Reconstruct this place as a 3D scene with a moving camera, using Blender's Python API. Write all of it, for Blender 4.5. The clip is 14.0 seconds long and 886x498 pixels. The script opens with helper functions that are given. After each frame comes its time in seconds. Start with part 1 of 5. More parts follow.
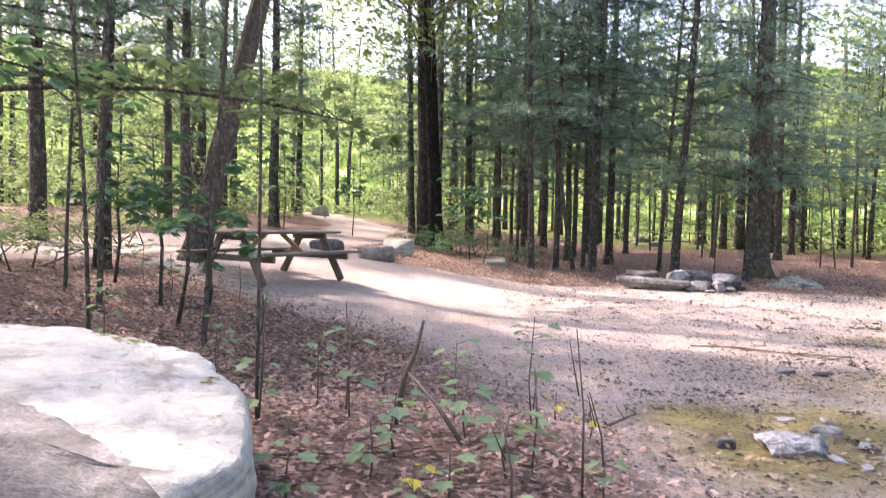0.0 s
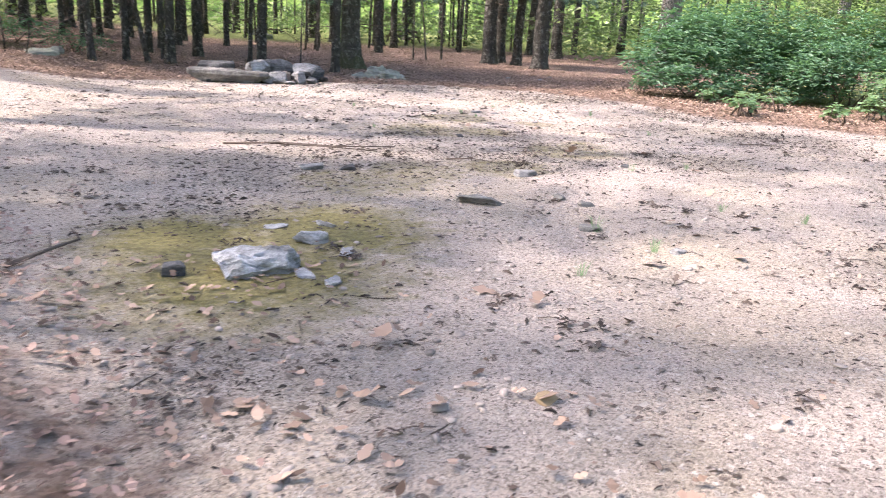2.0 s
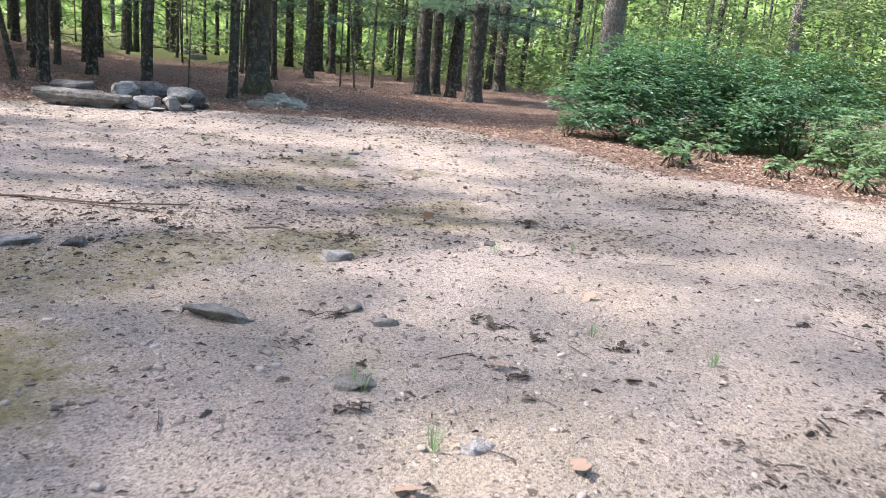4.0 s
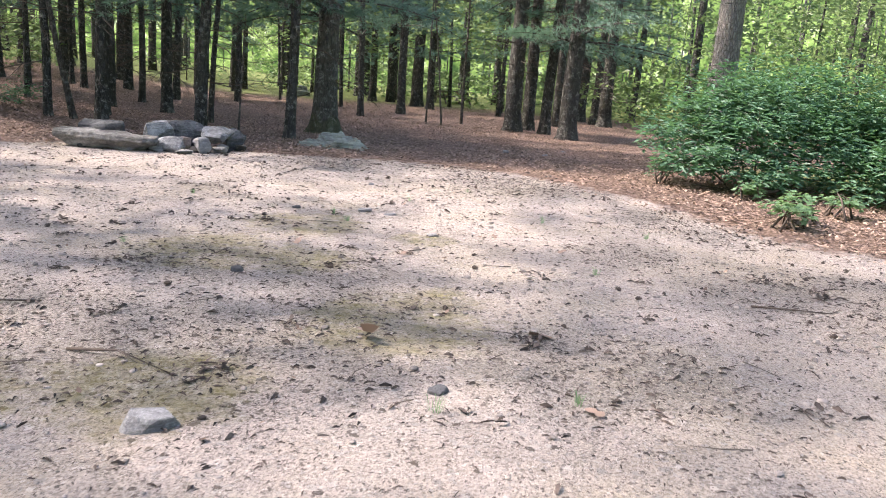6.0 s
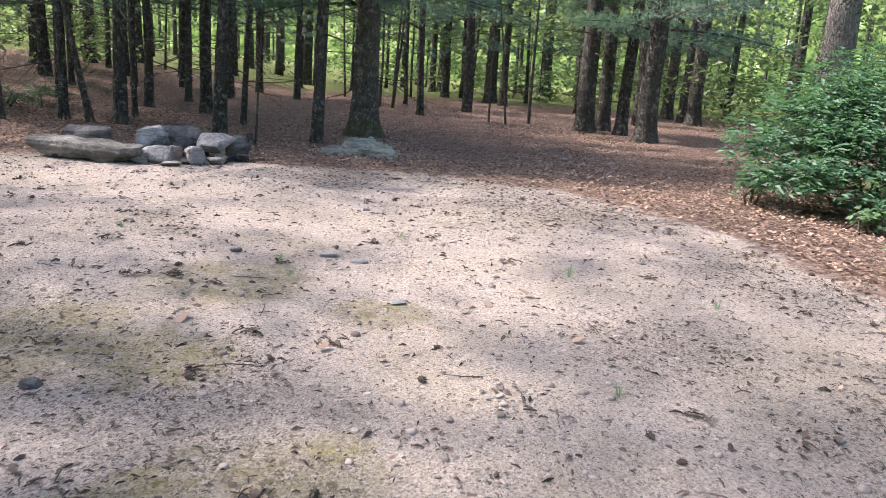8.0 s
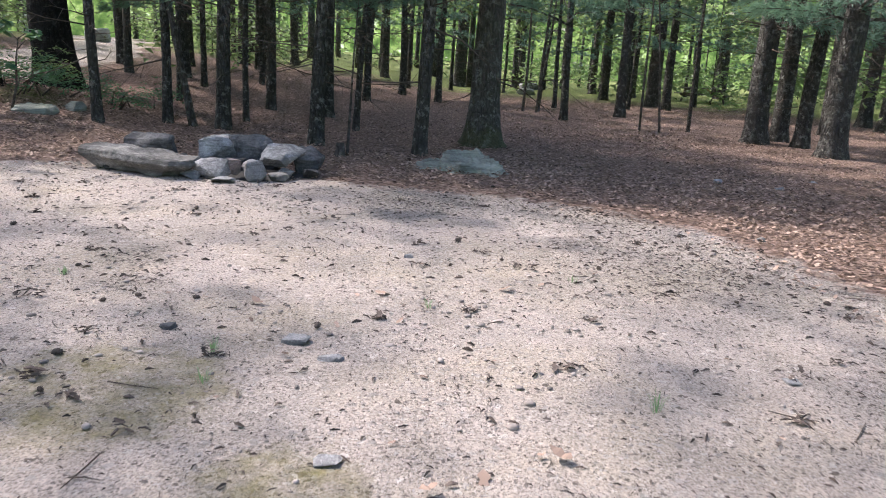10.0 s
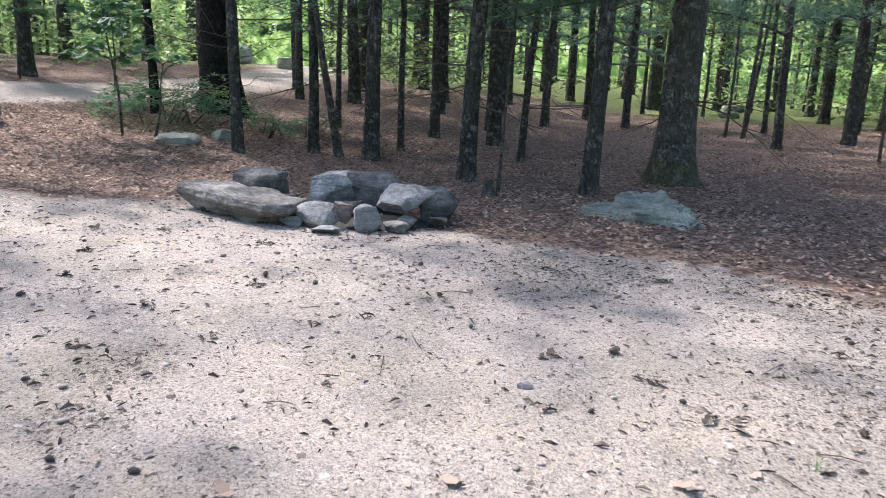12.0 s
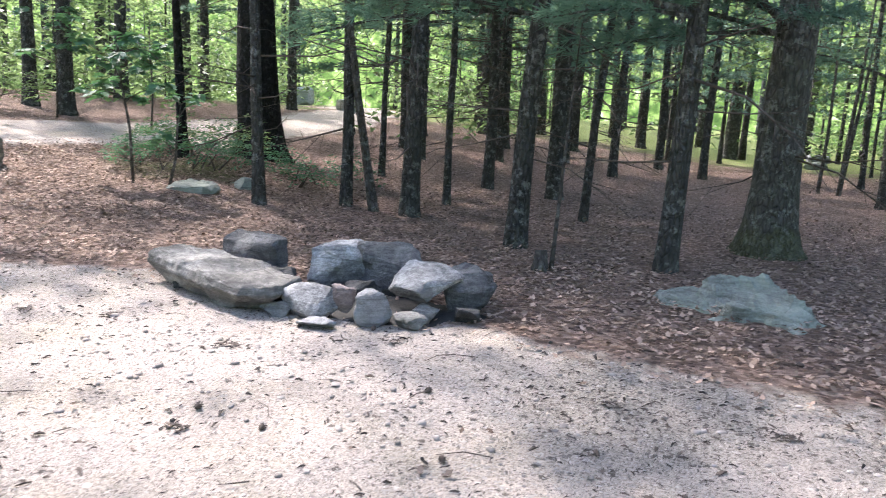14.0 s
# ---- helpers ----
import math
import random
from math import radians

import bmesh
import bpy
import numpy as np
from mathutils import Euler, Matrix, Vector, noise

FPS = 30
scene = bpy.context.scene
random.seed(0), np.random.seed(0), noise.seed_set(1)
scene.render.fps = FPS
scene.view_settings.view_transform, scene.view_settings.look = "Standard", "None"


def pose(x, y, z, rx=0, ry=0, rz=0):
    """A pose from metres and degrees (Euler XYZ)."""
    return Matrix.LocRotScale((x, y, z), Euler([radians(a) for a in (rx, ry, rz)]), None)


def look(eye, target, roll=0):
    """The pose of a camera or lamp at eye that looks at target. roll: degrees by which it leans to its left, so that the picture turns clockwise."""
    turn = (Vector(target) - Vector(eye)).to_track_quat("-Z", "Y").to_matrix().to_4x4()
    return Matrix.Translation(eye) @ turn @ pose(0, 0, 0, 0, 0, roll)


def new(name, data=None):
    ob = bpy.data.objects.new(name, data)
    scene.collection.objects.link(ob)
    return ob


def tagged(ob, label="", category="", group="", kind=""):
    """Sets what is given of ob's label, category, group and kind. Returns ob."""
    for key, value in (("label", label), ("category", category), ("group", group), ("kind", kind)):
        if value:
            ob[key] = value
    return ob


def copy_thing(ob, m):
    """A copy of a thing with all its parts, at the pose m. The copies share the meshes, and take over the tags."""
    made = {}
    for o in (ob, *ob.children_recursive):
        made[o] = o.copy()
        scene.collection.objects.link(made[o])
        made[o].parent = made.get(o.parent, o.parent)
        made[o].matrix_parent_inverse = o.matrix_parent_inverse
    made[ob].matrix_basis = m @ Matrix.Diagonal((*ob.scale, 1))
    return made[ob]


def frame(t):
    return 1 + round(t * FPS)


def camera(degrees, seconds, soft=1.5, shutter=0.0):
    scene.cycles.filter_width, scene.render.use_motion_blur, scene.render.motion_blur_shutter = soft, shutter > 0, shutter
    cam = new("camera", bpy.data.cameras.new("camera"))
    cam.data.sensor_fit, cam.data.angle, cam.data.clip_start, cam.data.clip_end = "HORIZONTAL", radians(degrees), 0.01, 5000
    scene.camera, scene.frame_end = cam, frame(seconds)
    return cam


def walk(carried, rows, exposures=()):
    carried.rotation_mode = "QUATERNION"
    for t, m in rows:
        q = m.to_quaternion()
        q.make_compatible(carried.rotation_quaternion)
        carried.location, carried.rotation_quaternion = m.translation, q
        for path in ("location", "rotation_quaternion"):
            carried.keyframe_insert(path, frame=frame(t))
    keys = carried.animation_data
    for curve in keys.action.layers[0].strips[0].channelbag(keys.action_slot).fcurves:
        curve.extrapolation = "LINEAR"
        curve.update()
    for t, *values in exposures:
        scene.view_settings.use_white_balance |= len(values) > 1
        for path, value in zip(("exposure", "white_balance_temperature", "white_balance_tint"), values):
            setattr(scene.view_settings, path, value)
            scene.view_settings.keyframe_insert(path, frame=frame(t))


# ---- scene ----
cam = camera(60.7, 14.0, soft=0.7, shutter=0.2)
METRES, EYE, TILT, LEAN, TURN = 15.08, 1.3, 0.0, 0.0, 0.0
ROWS = [
    (0.0, 0.0, 0.0, 0.0, 0.06, -2.44, -1.33),
    (0.5, 0.0103, 0.0186, -0.0054, -3.2, -9.8, -0.76),
    (1.0, 0.0357, 0.0346, -0.0113, -10.85, -13.77, -0.98),
    (1.5, 0.0639, 0.0527, -0.0134, -19.66, -15.55, -1.65),
    (2.0, 0.0936, 0.0724, -0.0129, -27.01, -16.6, -2.56),
    (2.5, 0.1265, 0.0932, -0.0124, -32.14, -16.99, -3.39),
    (3.0, 0.158, 0.1176, -0.012, -35.24, -16.51, -4.36),
    (3.5, 0.1911, 0.1379, -0.0121, -33.29, -14.92, -4.72),
    (4.0, 0.2253, 0.1605, -0.0114, -29.52, -14.38, -4.74),
    (6.5, 0.3719, 0.2862, -0.0065, -19.1, -12.51, -3.85),
    (7.0, 0.3959, 0.3165, -0.0047, -17.71, -12.7, -3.66),
    (9.5, 0.5028, 0.4677, -0.002, -4.58, -14.45, -3.26),
    (10.0, 0.5193, 0.5025, -0.0017, -1.02, -14.1, -3.14),
    (10.5, 0.5283, 0.5405, -0.0041, 2.12, -13.6, -3.01),
    (11.0, 0.5352, 0.5765, -0.0077, 5.87, -13.47, -2.56),
    (11.5, 0.5381, 0.6112, -0.0065, 9.7, -13.36, -2.17),
    (12.0, 0.5355, 0.6467, -0.0054, 13.22, -12.98, -2.05),
    (12.5, 0.5345, 0.6809, -0.0059, 17.34, -12.65, -1.85),
    (13.0, 0.528, 0.711, -0.0062, 19.81, -11.91, -2.11),
    (13.5, 0.5224, 0.7382, -0.0049, 21.92, -11.5, -2.23),
    (14.0, 0.5239, 0.761, -0.0025, 18.3, -10.08, -2.82),
]
walk(cam, [(t, pose(0, 0, EYE, TILT, LEAN, TURN) @ pose(METRES * x, METRES * y, METRES * z, 90 + pitch, roll, yaw)) for t, x, y, z, yaw, pitch, roll in ROWS],
     exposures=[(0.0, 2.5, 6900, 34), (1.0, 2.48, 6750, 27), (2.0, 2.28, 6550, 23), (3.0, 2.1, 6450, 20), (4.0, 1.92, 6300, 18), (6.5, 2.02, 6500, 20), (9.5, 1.66, 6200, 19), (12.5, 2.05, 5900, 16), (14.0, 2.4, 6050, 17)])

# ---- world and sun ----
SUN_ELEV, SUN_AZ = radians(50), radians(-62)      # azimuth from +y towards +x
sun_to = Vector((math.sin(SUN_AZ) * math.cos(SUN_ELEV), math.cos(SUN_AZ) * math.cos(SUN_ELEV), math.sin(SUN_ELEV)))
world = bpy.data.worlds.new("world")
scene.world = world
world.use_nodes = True
sky = world.node_tree.nodes.new("ShaderNodeTexSky")
sky.sky_type, sky.sun_disc, sky.sun_elevation, sky.sun_rotation = "NISHITA", False, SUN_ELEV, SUN_AZ
sky.air_density, sky.dust_density = 1.0, 2.5
background = world.node_tree.nodes["Background"]
background.inputs["Strength"].default_value = 0.128
world.node_tree.links.new(sky.outputs["Color"], background.inputs["Color"])
sun = new("sun", bpy.data.lights.new("sun", "SUN"))
sun.data.energy, sun.data.angle, sun.data.color = 2.75, radians(1.5), (1.0, 0.92, 0.81)
sun.matrix_world = look(sun_to * 50, (0, 0, 0))


# ---- materials ----
class Nodes:
    """A short way to wire a material."""

    def __init__(self, name):
        self.mat = bpy.data.materials.new(name)
        self.mat.use_nodes = True
        self.tree = self.mat.node_tree
        self.bsdf = self.tree.nodes["Principled BSDF"]
        self.out = self.tree.nodes["Material Output"]

    def add(self, kind, **links):
        n = self.tree.nodes.new("ShaderNode" + kind)
        for key, value in links.items():
            self.put(n.inputs[key.replace("_", " ")], value)
        return n

    def put(self, socket, value):
        if isinstance(value, bpy.types.NodeSocket):
            self.tree.links.new(value, socket)
        else:
            socket.default_value = value

    def coords(self):
        return self.add("TexCoord").outputs["Object"]

    def scaled(self, v):
        m = self.add("Mapping", Vector=self.coords())
        m.inputs["Scale"].default_value = v
        return m.outputs["Vector"]

    def noise(self, scale, detail=4.0, rough=0.6, vector=None):
        n = self.add("TexNoise", Scale=scale, Detail=detail, Roughness=rough)
        self.put(n.inputs["Vector"], vector or self.coords())
        return n.outputs["Fac"]

    def ramp(self, fac, *stops):
        n = self.add("ValToRGB", Fac=fac)
        els = n.color_ramp.elements
        while len(els) < len(stops):
            els.new(0.5)
        for e, (p, c) in zip(els, stops):
            e.position, e.color = p, (*c, 1) if len(c) == 3 else c
        return n.outputs["Color"]

    def mix(self, fac, a, b, blend="MIX"):
        n = self.tree.nodes.new("ShaderNodeMix")
        n.data_type, n.blend_type = "RGBA", blend
        self.put(n.inputs[0], fac)
        for i, v in ((6, a), (7, b)):
            self.put(n.inputs[i], (*v, 1) if isinstance(v, tuple) and len(v) == 3 else v)
        return n.outputs[2]

    def math(self, op, a, b=0.5, clamp=False):
        n = self.tree.nodes.new("ShaderNodeMath")
        n.operation, n.use_clamp = op, clamp
        self.put(n.inputs[0], a)
        self.put(n.inputs[1], b)
        return n.outputs[0]

    def bump(self, height, strength=0.5, distance=0.02):
        self.put(self.bsdf.inputs["Normal"], self.add("Bump", Strength=strength, Distance=distance, Height=height).outputs["Normal"])

    def finish(self, colour, rough=0.85, spec=0.3):
        self.put(self.bsdf.inputs["Base Color"], (*colour, 1) if isinstance(colour, tuple) else colour)
        self.put(self.bsdf.inputs["Roughness"], rough)
        self.bsdf.inputs["Specular IOR Level"].default_value = spec
        return self.mat

    def translucent(self, colour, share):
        """Let some of the light through, as a leaf does."""
        t = self.add("BsdfTranslucent")
        self.put(t.inputs["Color"], colour)
        m = self.add("MixShader", Fac=share)
        self.tree.links.new(self.bsdf.outputs[0], m.inputs[1])
        self.tree.links.new(t.outputs[0], m.inputs[2])
        self.tree.links.new(m.outputs[0], self.out.inputs["Surface"])


def ground_material():
    n = Nodes("woodland_ground")
    gravel = n.add("Attribute")
    gravel.attribute_name = "gravel"
    moss = n.add("Attribute")
    moss.attribute_name = "moss"
    grass = n.add("Attribute")
    grass.attribute_name = "grass"
    deb = n.add("Attribute")
    deb.attribute_name = "debris"
    fine, mid, big = n.noise(170, 3), n.noise(26, 4), n.noise(1.3, 5)
    sand = n.ramp(n.noise(34, 6, 0.72), (0.3, (0.40, 0.335, 0.29)), (0.5, (0.63, 0.54, 0.475)), (0.7, (0.77, 0.675, 0.605)))
    sand = n.mix(n.ramp(big, (0.38, (0, 0, 0)), (0.66, (0.8, 0.8, 0.8))), sand, n.ramp(mid, (0.3, (0.31, 0.275, 0.245)), (0.7, (0.58, 0.515, 0.46))))
    sand = n.mix(n.ramp(n.noise(0.75, 6, 0.65), (0.46, (0, 0, 0)), (0.64, (0.75, 0.75, 0.75))), sand, n.mix(1.0, sand, (0.98, 0.96, 0.80), "MULTIPLY"))
    sand = n.mix(n.ramp(n.noise(1.9, 6, 0.7), (0.52, (0, 0, 0)), (0.66, (0.5, 0.5, 0.5))), sand, n.mix(1.0, sand, (0.62, 0.61, 0.58), "MULTIPLY"))
    sand = n.mix(0.25, sand, n.ramp(fine, (0.3, (0.2, 0.17, 0.15)), (0.7, (0.8, 0.71, 0.64))))
    # Grey grit of the debris zones, with some shade painted in.
    dedge = n.math("ADD", deb.outputs["Fac"], n.math("MULTIPLY", n.math("SUBTRACT", n.noise(2.6, 7, 0.75), 0.5), 1.5))
    grit_shade = n.ramp(dedge, (0.25, (0, 0, 0)), (0.8, (1, 1, 1)))
    sand = n.mix(n.math("MULTIPLY", grit_shade, 0.42), sand, n.ramp(n.noise(55, 6, 0.75), (0.32, (0.16, 0.142, 0.12)), (0.5, (0.40, 0.36, 0.31)), (0.68, (0.64, 0.58, 0.505))))
    sand = n.mix(0.56, sand, n.mix(1.0, sand, n.ramp(n.noise(78, 2, 0.5), (0.36, (0.46, 0.445, 0.43)), (0.5, (1.06, 1.05, 1.04)), (0.62, (1.3, 1.3, 1.3))), "MULTIPLY"))
    swirl = n.mix(0.05, n.coords(), n.add("TexNoise", Scale=31.0, Detail=3.0, Vector=n.coords()).outputs["Color"], "ADD")
    relief = None
    for size, reach, rare, thick, tone in ((19.0, 0.36, 0.045, 0.2, (0.085, 0.068, 0.056)), (46.0, 0.42, 0.13, 0.36, (0.10, 0.084, 0.072)), (105.0, 0.48, 0.22, 0.32, (0.13, 0.112, 0.098))):
        cell = n.add("TexVoronoi", Scale=size, Vector=swirl)
        pick = n.tree.nodes.new("ShaderNodeSeparateColor")
        n.put(pick.inputs[0], cell.outputs["Color"])
        chance = n.math("ADD", n.math("MULTIPLY", grit_shade, thick), rare)
        bit = n.math("MULTIPLY", n.math("LESS_THAN", cell.outputs["Distance"], reach), n.math("LESS_THAN", pick.outputs[0], chance))
        stone = n.math("MULTIPLY", n.math("LESS_THAN", cell.outputs["Distance"], reach), n.math("LESS_THAN", pick.outputs[1], 0.2))
        sand = n.mix(n.math("MULTIPLY", stone, 0.7), sand, n.ramp(pick.outputs[2], (0.0, (0.33, 0.30, 0.28)), (1.0, (0.82, 0.76, 0.70))))
        sand = n.mix(n.math("MULTIPLY", bit, 0.85), sand, n.mix(pick.outputs[2], tone, tuple(2.4 * v for v in tone)))
        lump = n.math("MULTIPLY", n.math("MAXIMUM", bit, stone), 12.0 / size)
        relief = lump if relief is None else n.math("ADD", relief, lump)
    vl = n.add("TexVoronoi", Scale=24.0, Vector=n.scaled((1, 1.4, 1)))
    litter = n.ramp(vl.outputs["Color"], (0.1, (0.068, 0.045, 0.034)), (0.5, (0.25, 0.167, 0.128)), (0.85, (0.50, 0.36, 0.29)))
    litter = n.mix(0.25, litter, n.ramp(mid, (0.35, (0.062, 0.044, 0.036)), (0.7, (0.35, 0.252, 0.203))))
    litter = n.mix(n.ramp(big, (0.45, (0, 0, 0)), (0.7, (0.6, 0.6, 0.6))), litter, (0.20, 0.138, 0.106))
    mossy = n.ramp(mid, (0.3, (0.13, 0.12, 0.035)), (0.7, (0.34, 0.30, 0.10)))
    green = n.ramp(mid, (0.3, (0.08, 0.11, 0.03)), (0.7, (0.27, 0.33, 0.11)))
    edge = n.math("ADD", gravel.outputs["Fac"], n.math("MULTIPLY", n.math("SUBTRACT", n.noise(5.0, 5), 0.5), 0.9))
    mask = n.ramp(edge, (0.36, (0, 0, 0)), (0.64, (1, 1, 1)))
    base = n.mix(mask, litter, sand)
    medge = n.math("ADD", moss.outputs["Fac"], n.math("MULTIPLY", n.math("SUBTRACT", n.noise(9.0, 5), 0.5), 0.9))
    base = n.mix(n.ramp(medge, (0.4, (0, 0, 0)), (0.9, (0.85, 0.85, 0.85))), base, mossy)
    gedge = n.math("ADD", grass.outputs["Fac"], n.math("MULTIPLY", n.math("SUBTRACT", n.noise(0.9, 5), 0.5), 0.8))
    base = n.mix(n.ramp(gedge, (0.4, (0, 0, 0)), (0.7, (0.9, 0.9, 0.9))), base, green)
    h = n.math("ADD", n.math("MULTIPLY", mid, 0.7), n.math("MULTIPLY", n.noise(70, 5, 0.75), 0.7))
    n.bump(n.math("ADD", n.math("ADD", h, relief), n.math("MULTIPLY", fine, 0.35)), 1.0, 0.045)
    return n.finish(base, 0.92, 0.15)


def bark_material(name, dark, light, lichen, moss=0.0):
    n = Nodes(name)
    grain = n.noise(16, 6, 0.75, n.scaled((1, 1, 0.28)))
    plates = n.add("TexVoronoi", Scale=20.0, Vector=n.scaled((1, 1, 0.36)))
    plates.feature = "DISTANCE_TO_EDGE"
    cracks = n.ramp(plates.outputs["Distance"], (0.0, (0, 0, 0)), (0.16, (1, 1, 1)))
    c = n.ramp(grain, (0.3, dark), (0.7, light))
    c = n.mix(n.math("MULTIPLY", n.math("SUBTRACT", 1.0, cracks), 0.5), c, tuple(v * 0.35 for v in dark))
    spots = n.ramp(n.noise(8.0, 7, 0.8), (0.53, (0, 0, 0)), (0.6, (1, 1, 1)))
    c = n.mix(n.math("MULTIPLY", spots, lichen), c, (0.36, 0.365, 0.32))
    film = n.ramp(n.noise(2.4, 6, 0.75), (0.42, (0, 0, 0)), (0.62, (0.6, 0.6, 0.6)))
    c = n.mix(n.math("MULTIPLY", film, lichen), c, n.ramp(grain, (0.3, (0.055, 0.056, 0.042)), (0.7, (0.21, 0.21, 0.165))))
    tint = n.add("ObjectInfo").outputs["Random"]
    c = n.mix(n.math("MULTIPLY", tint, 0.25), c, tuple(v * 1.2 for v in light))
    if moss:
        z = n.tree.nodes.new("ShaderNodeSeparateXYZ")
        n.put(z.inputs[0], n.coords())
        creep = n.math("ADD", n.math("MULTIPLY", z.outputs["Z"], -1.7), n.math("MULTIPLY", n.noise(3.5, 5, 0.7), 2.2))
        c = n.mix(n.ramp(creep, (0.35, (0, 0, 0)), (0.75, (moss, moss, moss))), c, n.ramp(n.noise(45, 4), (0.3, (0.04, 0.05, 0.012)), (0.7, (0.15, 0.165, 0.045))))
    n.bump(n.math("ADD", n.math("MULTIPLY", cracks, 0.6), grain), 1.0, 0.05)
    return n.finish(c, 0.9, 0.15)


def leaf_material(name, low, high, through_colour, share=0.4, rough=0.45, spec=0.4):
    n = Nodes(name)
    pick = n.add("NewGeometry").outputs["Random Per Island"]
    spotted = n.noise(0.35, 4)
    c = n.ramp(n.math("ADD", n.math("MULTIPLY", pick, 0.65), n.math("MULTIPLY", spotted, 0.35)), (0.15, low), (0.85, high))
    n.finish(c, rough, spec)
    n.translucent(n.mix(0.75, c, through_colour), share)
    return n.mat


def rock_material(name, dark, light, patch, patch_share, scale=6.0, moss=0.0, split=0.1):
    n = Nodes(name)
    c = n.ramp(n.noise(scale, 7, 0.68), (0.3, dark), (0.7, light))
    c = n.mix(0.2, c, n.ramp(n.noise(scale * 14, 3), (0.35, tuple(v * 0.45 for v in dark)), (0.65, tuple(min(1, v * 1.15) for v in light))))
    c = n.mix(n.math("MULTIPLY", n.ramp(n.noise(scale * 0.55, 6, 0.75), (0.44, (0, 0, 0)), (0.56, (1, 1, 1))), patch_share), c, patch)
    if moss:
        c = n.mix(n.ramp(n.noise(4.2, 6, 0.7), (0.60 - moss * 0.1, (0, 0, 0)), (0.66 - moss * 0.1, (1, 1, 1))), c, n.ramp(n.noise(60, 3), (0.3, (0.055, 0.06, 0.012)), (0.7, (0.20, 0.19, 0.04))))
    strata = n.noise(scale * 0.5, 6, 0.7, n.scaled((0.7, 0.7, 7.0)))
    c = n.mix(0.5, c, n.mix(1.0, c, n.ramp(strata, (0.36, (0.22, 0.21, 0.2)), (0.5, (1, 1, 1)), (0.7, (1.35, 1.34, 1.3))), "MULTIPLY"))
    cracks = n.add("TexVoronoi", Scale=scale * 0.6, Vector=n.scaled((1, 1, 2.2)))
    cracks.feature = "DISTANCE_TO_EDGE"
    line = n.ramp(cracks.outputs["Distance"], (0.0, (0, 0, 0)), (0.03, (1, 1, 1)))
    n.bump(n.math("ADD", n.math("ADD", n.noise(scale * 3, 8, 0.7), n.math("ADD", n.math("MULTIPLY", line, split), n.math("MULTIPLY", strata, 0.8))), n.math("MULTIPLY", n.noise(scale * 22, 3), 0.25)), 0.75, 0.035)
    return n.finish(c, 0.85, 0.25)


def plain_material(name, dark, light, scale=12.0, stretch=(1, 1, 1), rough=0.8):
    n = Nodes(name)
    g = n.noise(scale, 5, 0.65, n.scaled(stretch))
    tint = n.add("NewGeometry").outputs["Random Per Island"]
    c = n.ramp(n.math("ADD", n.math("MULTIPLY", g, 0.6), n.math("MULTIPLY", tint, 0.4)), (0.25, dark), (0.75, light))
    n.bump(g, 0.5, 0.01)
    return n.finish(c, rough, 0.25)


GROUND = ground_material()
PINE_BARK = bark_material("pine_bark", (0.025, 0.023, 0.021), (0.115, 0.107, 0.098), 0.7)
OAK_BARK = bark_material("oak_bark", (0.05, 0.042, 0.036), (0.17, 0.15, 0.13), 0.5)
MOSSY_BARK = bark_material("mossy_bark", (0.05, 0.045, 0.04), (0.19, 0.175, 0.155), 0.9, 0.4)
# Near black: the backlit shade of these trunks is put into the colour.
BACKLIT_BARK = bark_material("backlit_bark", (0.010, 0.009, 0.0085), (0.032, 0.029, 0.027), 0.12)
GREY_BARK = bark_material("grey_bark", (0.16, 0.145, 0.13), (0.36, 0.34, 0.31), 0.4)
NEEDLES = leaf_material("pine_needles", (0.055, 0.12, 0.088), (0.195, 0.315, 0.24), (0.2, 0.34, 0.2), 0.3, 0.5, 0.3)
BROADLEAF = leaf_material("broad_leaves", (0.03, 0.062, 0.018), (0.12, 0.19, 0.055), (0.34, 0.46, 0.19), 0.45)
SHRUB_LEAF = leaf_material("shrub_leaves", (0.036, 0.095, 0.056), (0.13, 0.245, 0.15), (0.18, 0.38, 0.12), 0.3, 0.48, 0.3)
SEEDLING_LEAF = leaf_material("seedling_leaves", (0.075, 0.155, 0.075), (0.20, 0.32, 0.18), (0.33, 0.5, 0.2), 0.4)
YELLOW_LEAF = leaf_material("yellow_leaves", (0.32, 0.30, 0.03), (0.50, 0.42, 0.05), (0.7, 0.6, 0.08), 0.4)
FALLEN = leaf_material("fallen_leaves", (0.045, 0.03, 0.025), (0.43, 0.30, 0.25), (0.3, 0.18, 0.12), 0.12, 0.7, 0.25)
OLD_LEAF = leaf_material("old_leaves", (0.04, 0.026, 0.019), (0.51, 0.37, 0.285), (0.2, 0.12, 0.08), 0.1, 0.75, 0.2)
DEAD_WOOD = plain_material("dead_wood", (0.05, 0.037, 0.03), (0.17, 0.135, 0.11), 30)
TABLE_WOOD = plain_material("weathered_timber", (0.065, 0.056, 0.048), (0.20, 0.175, 0.15), 9, (1, 12, 12))
PALE_TIMBER = plain_material("pale_timber", (0.30, 0.21, 0.11), (0.46, 0.34, 0.20), 9, (1, 12, 12))
GRANITE = rock_material("pale_granite", (0.27, 0.28, 0.262), (0.57, 0.58, 0.545), (0.40, 0.43, 0.36), 0.6, 7.0, 0.1, 0.03)
DARKER_GRANITE = rock_material("darker_granite", (0.09, 0.088, 0.084), (0.40, 0.395, 0.38), (0.10, 0.098, 0.09), 0.6, 5.0, 0.0, 0.04)
MOSSY_GRANITE = rock_material("mossy_granite", (0.32, 0.315, 0.30), (0.58, 0.575, 0.55), (0.26, 0.26, 0.22), 0.5, 6.0, 1.1)
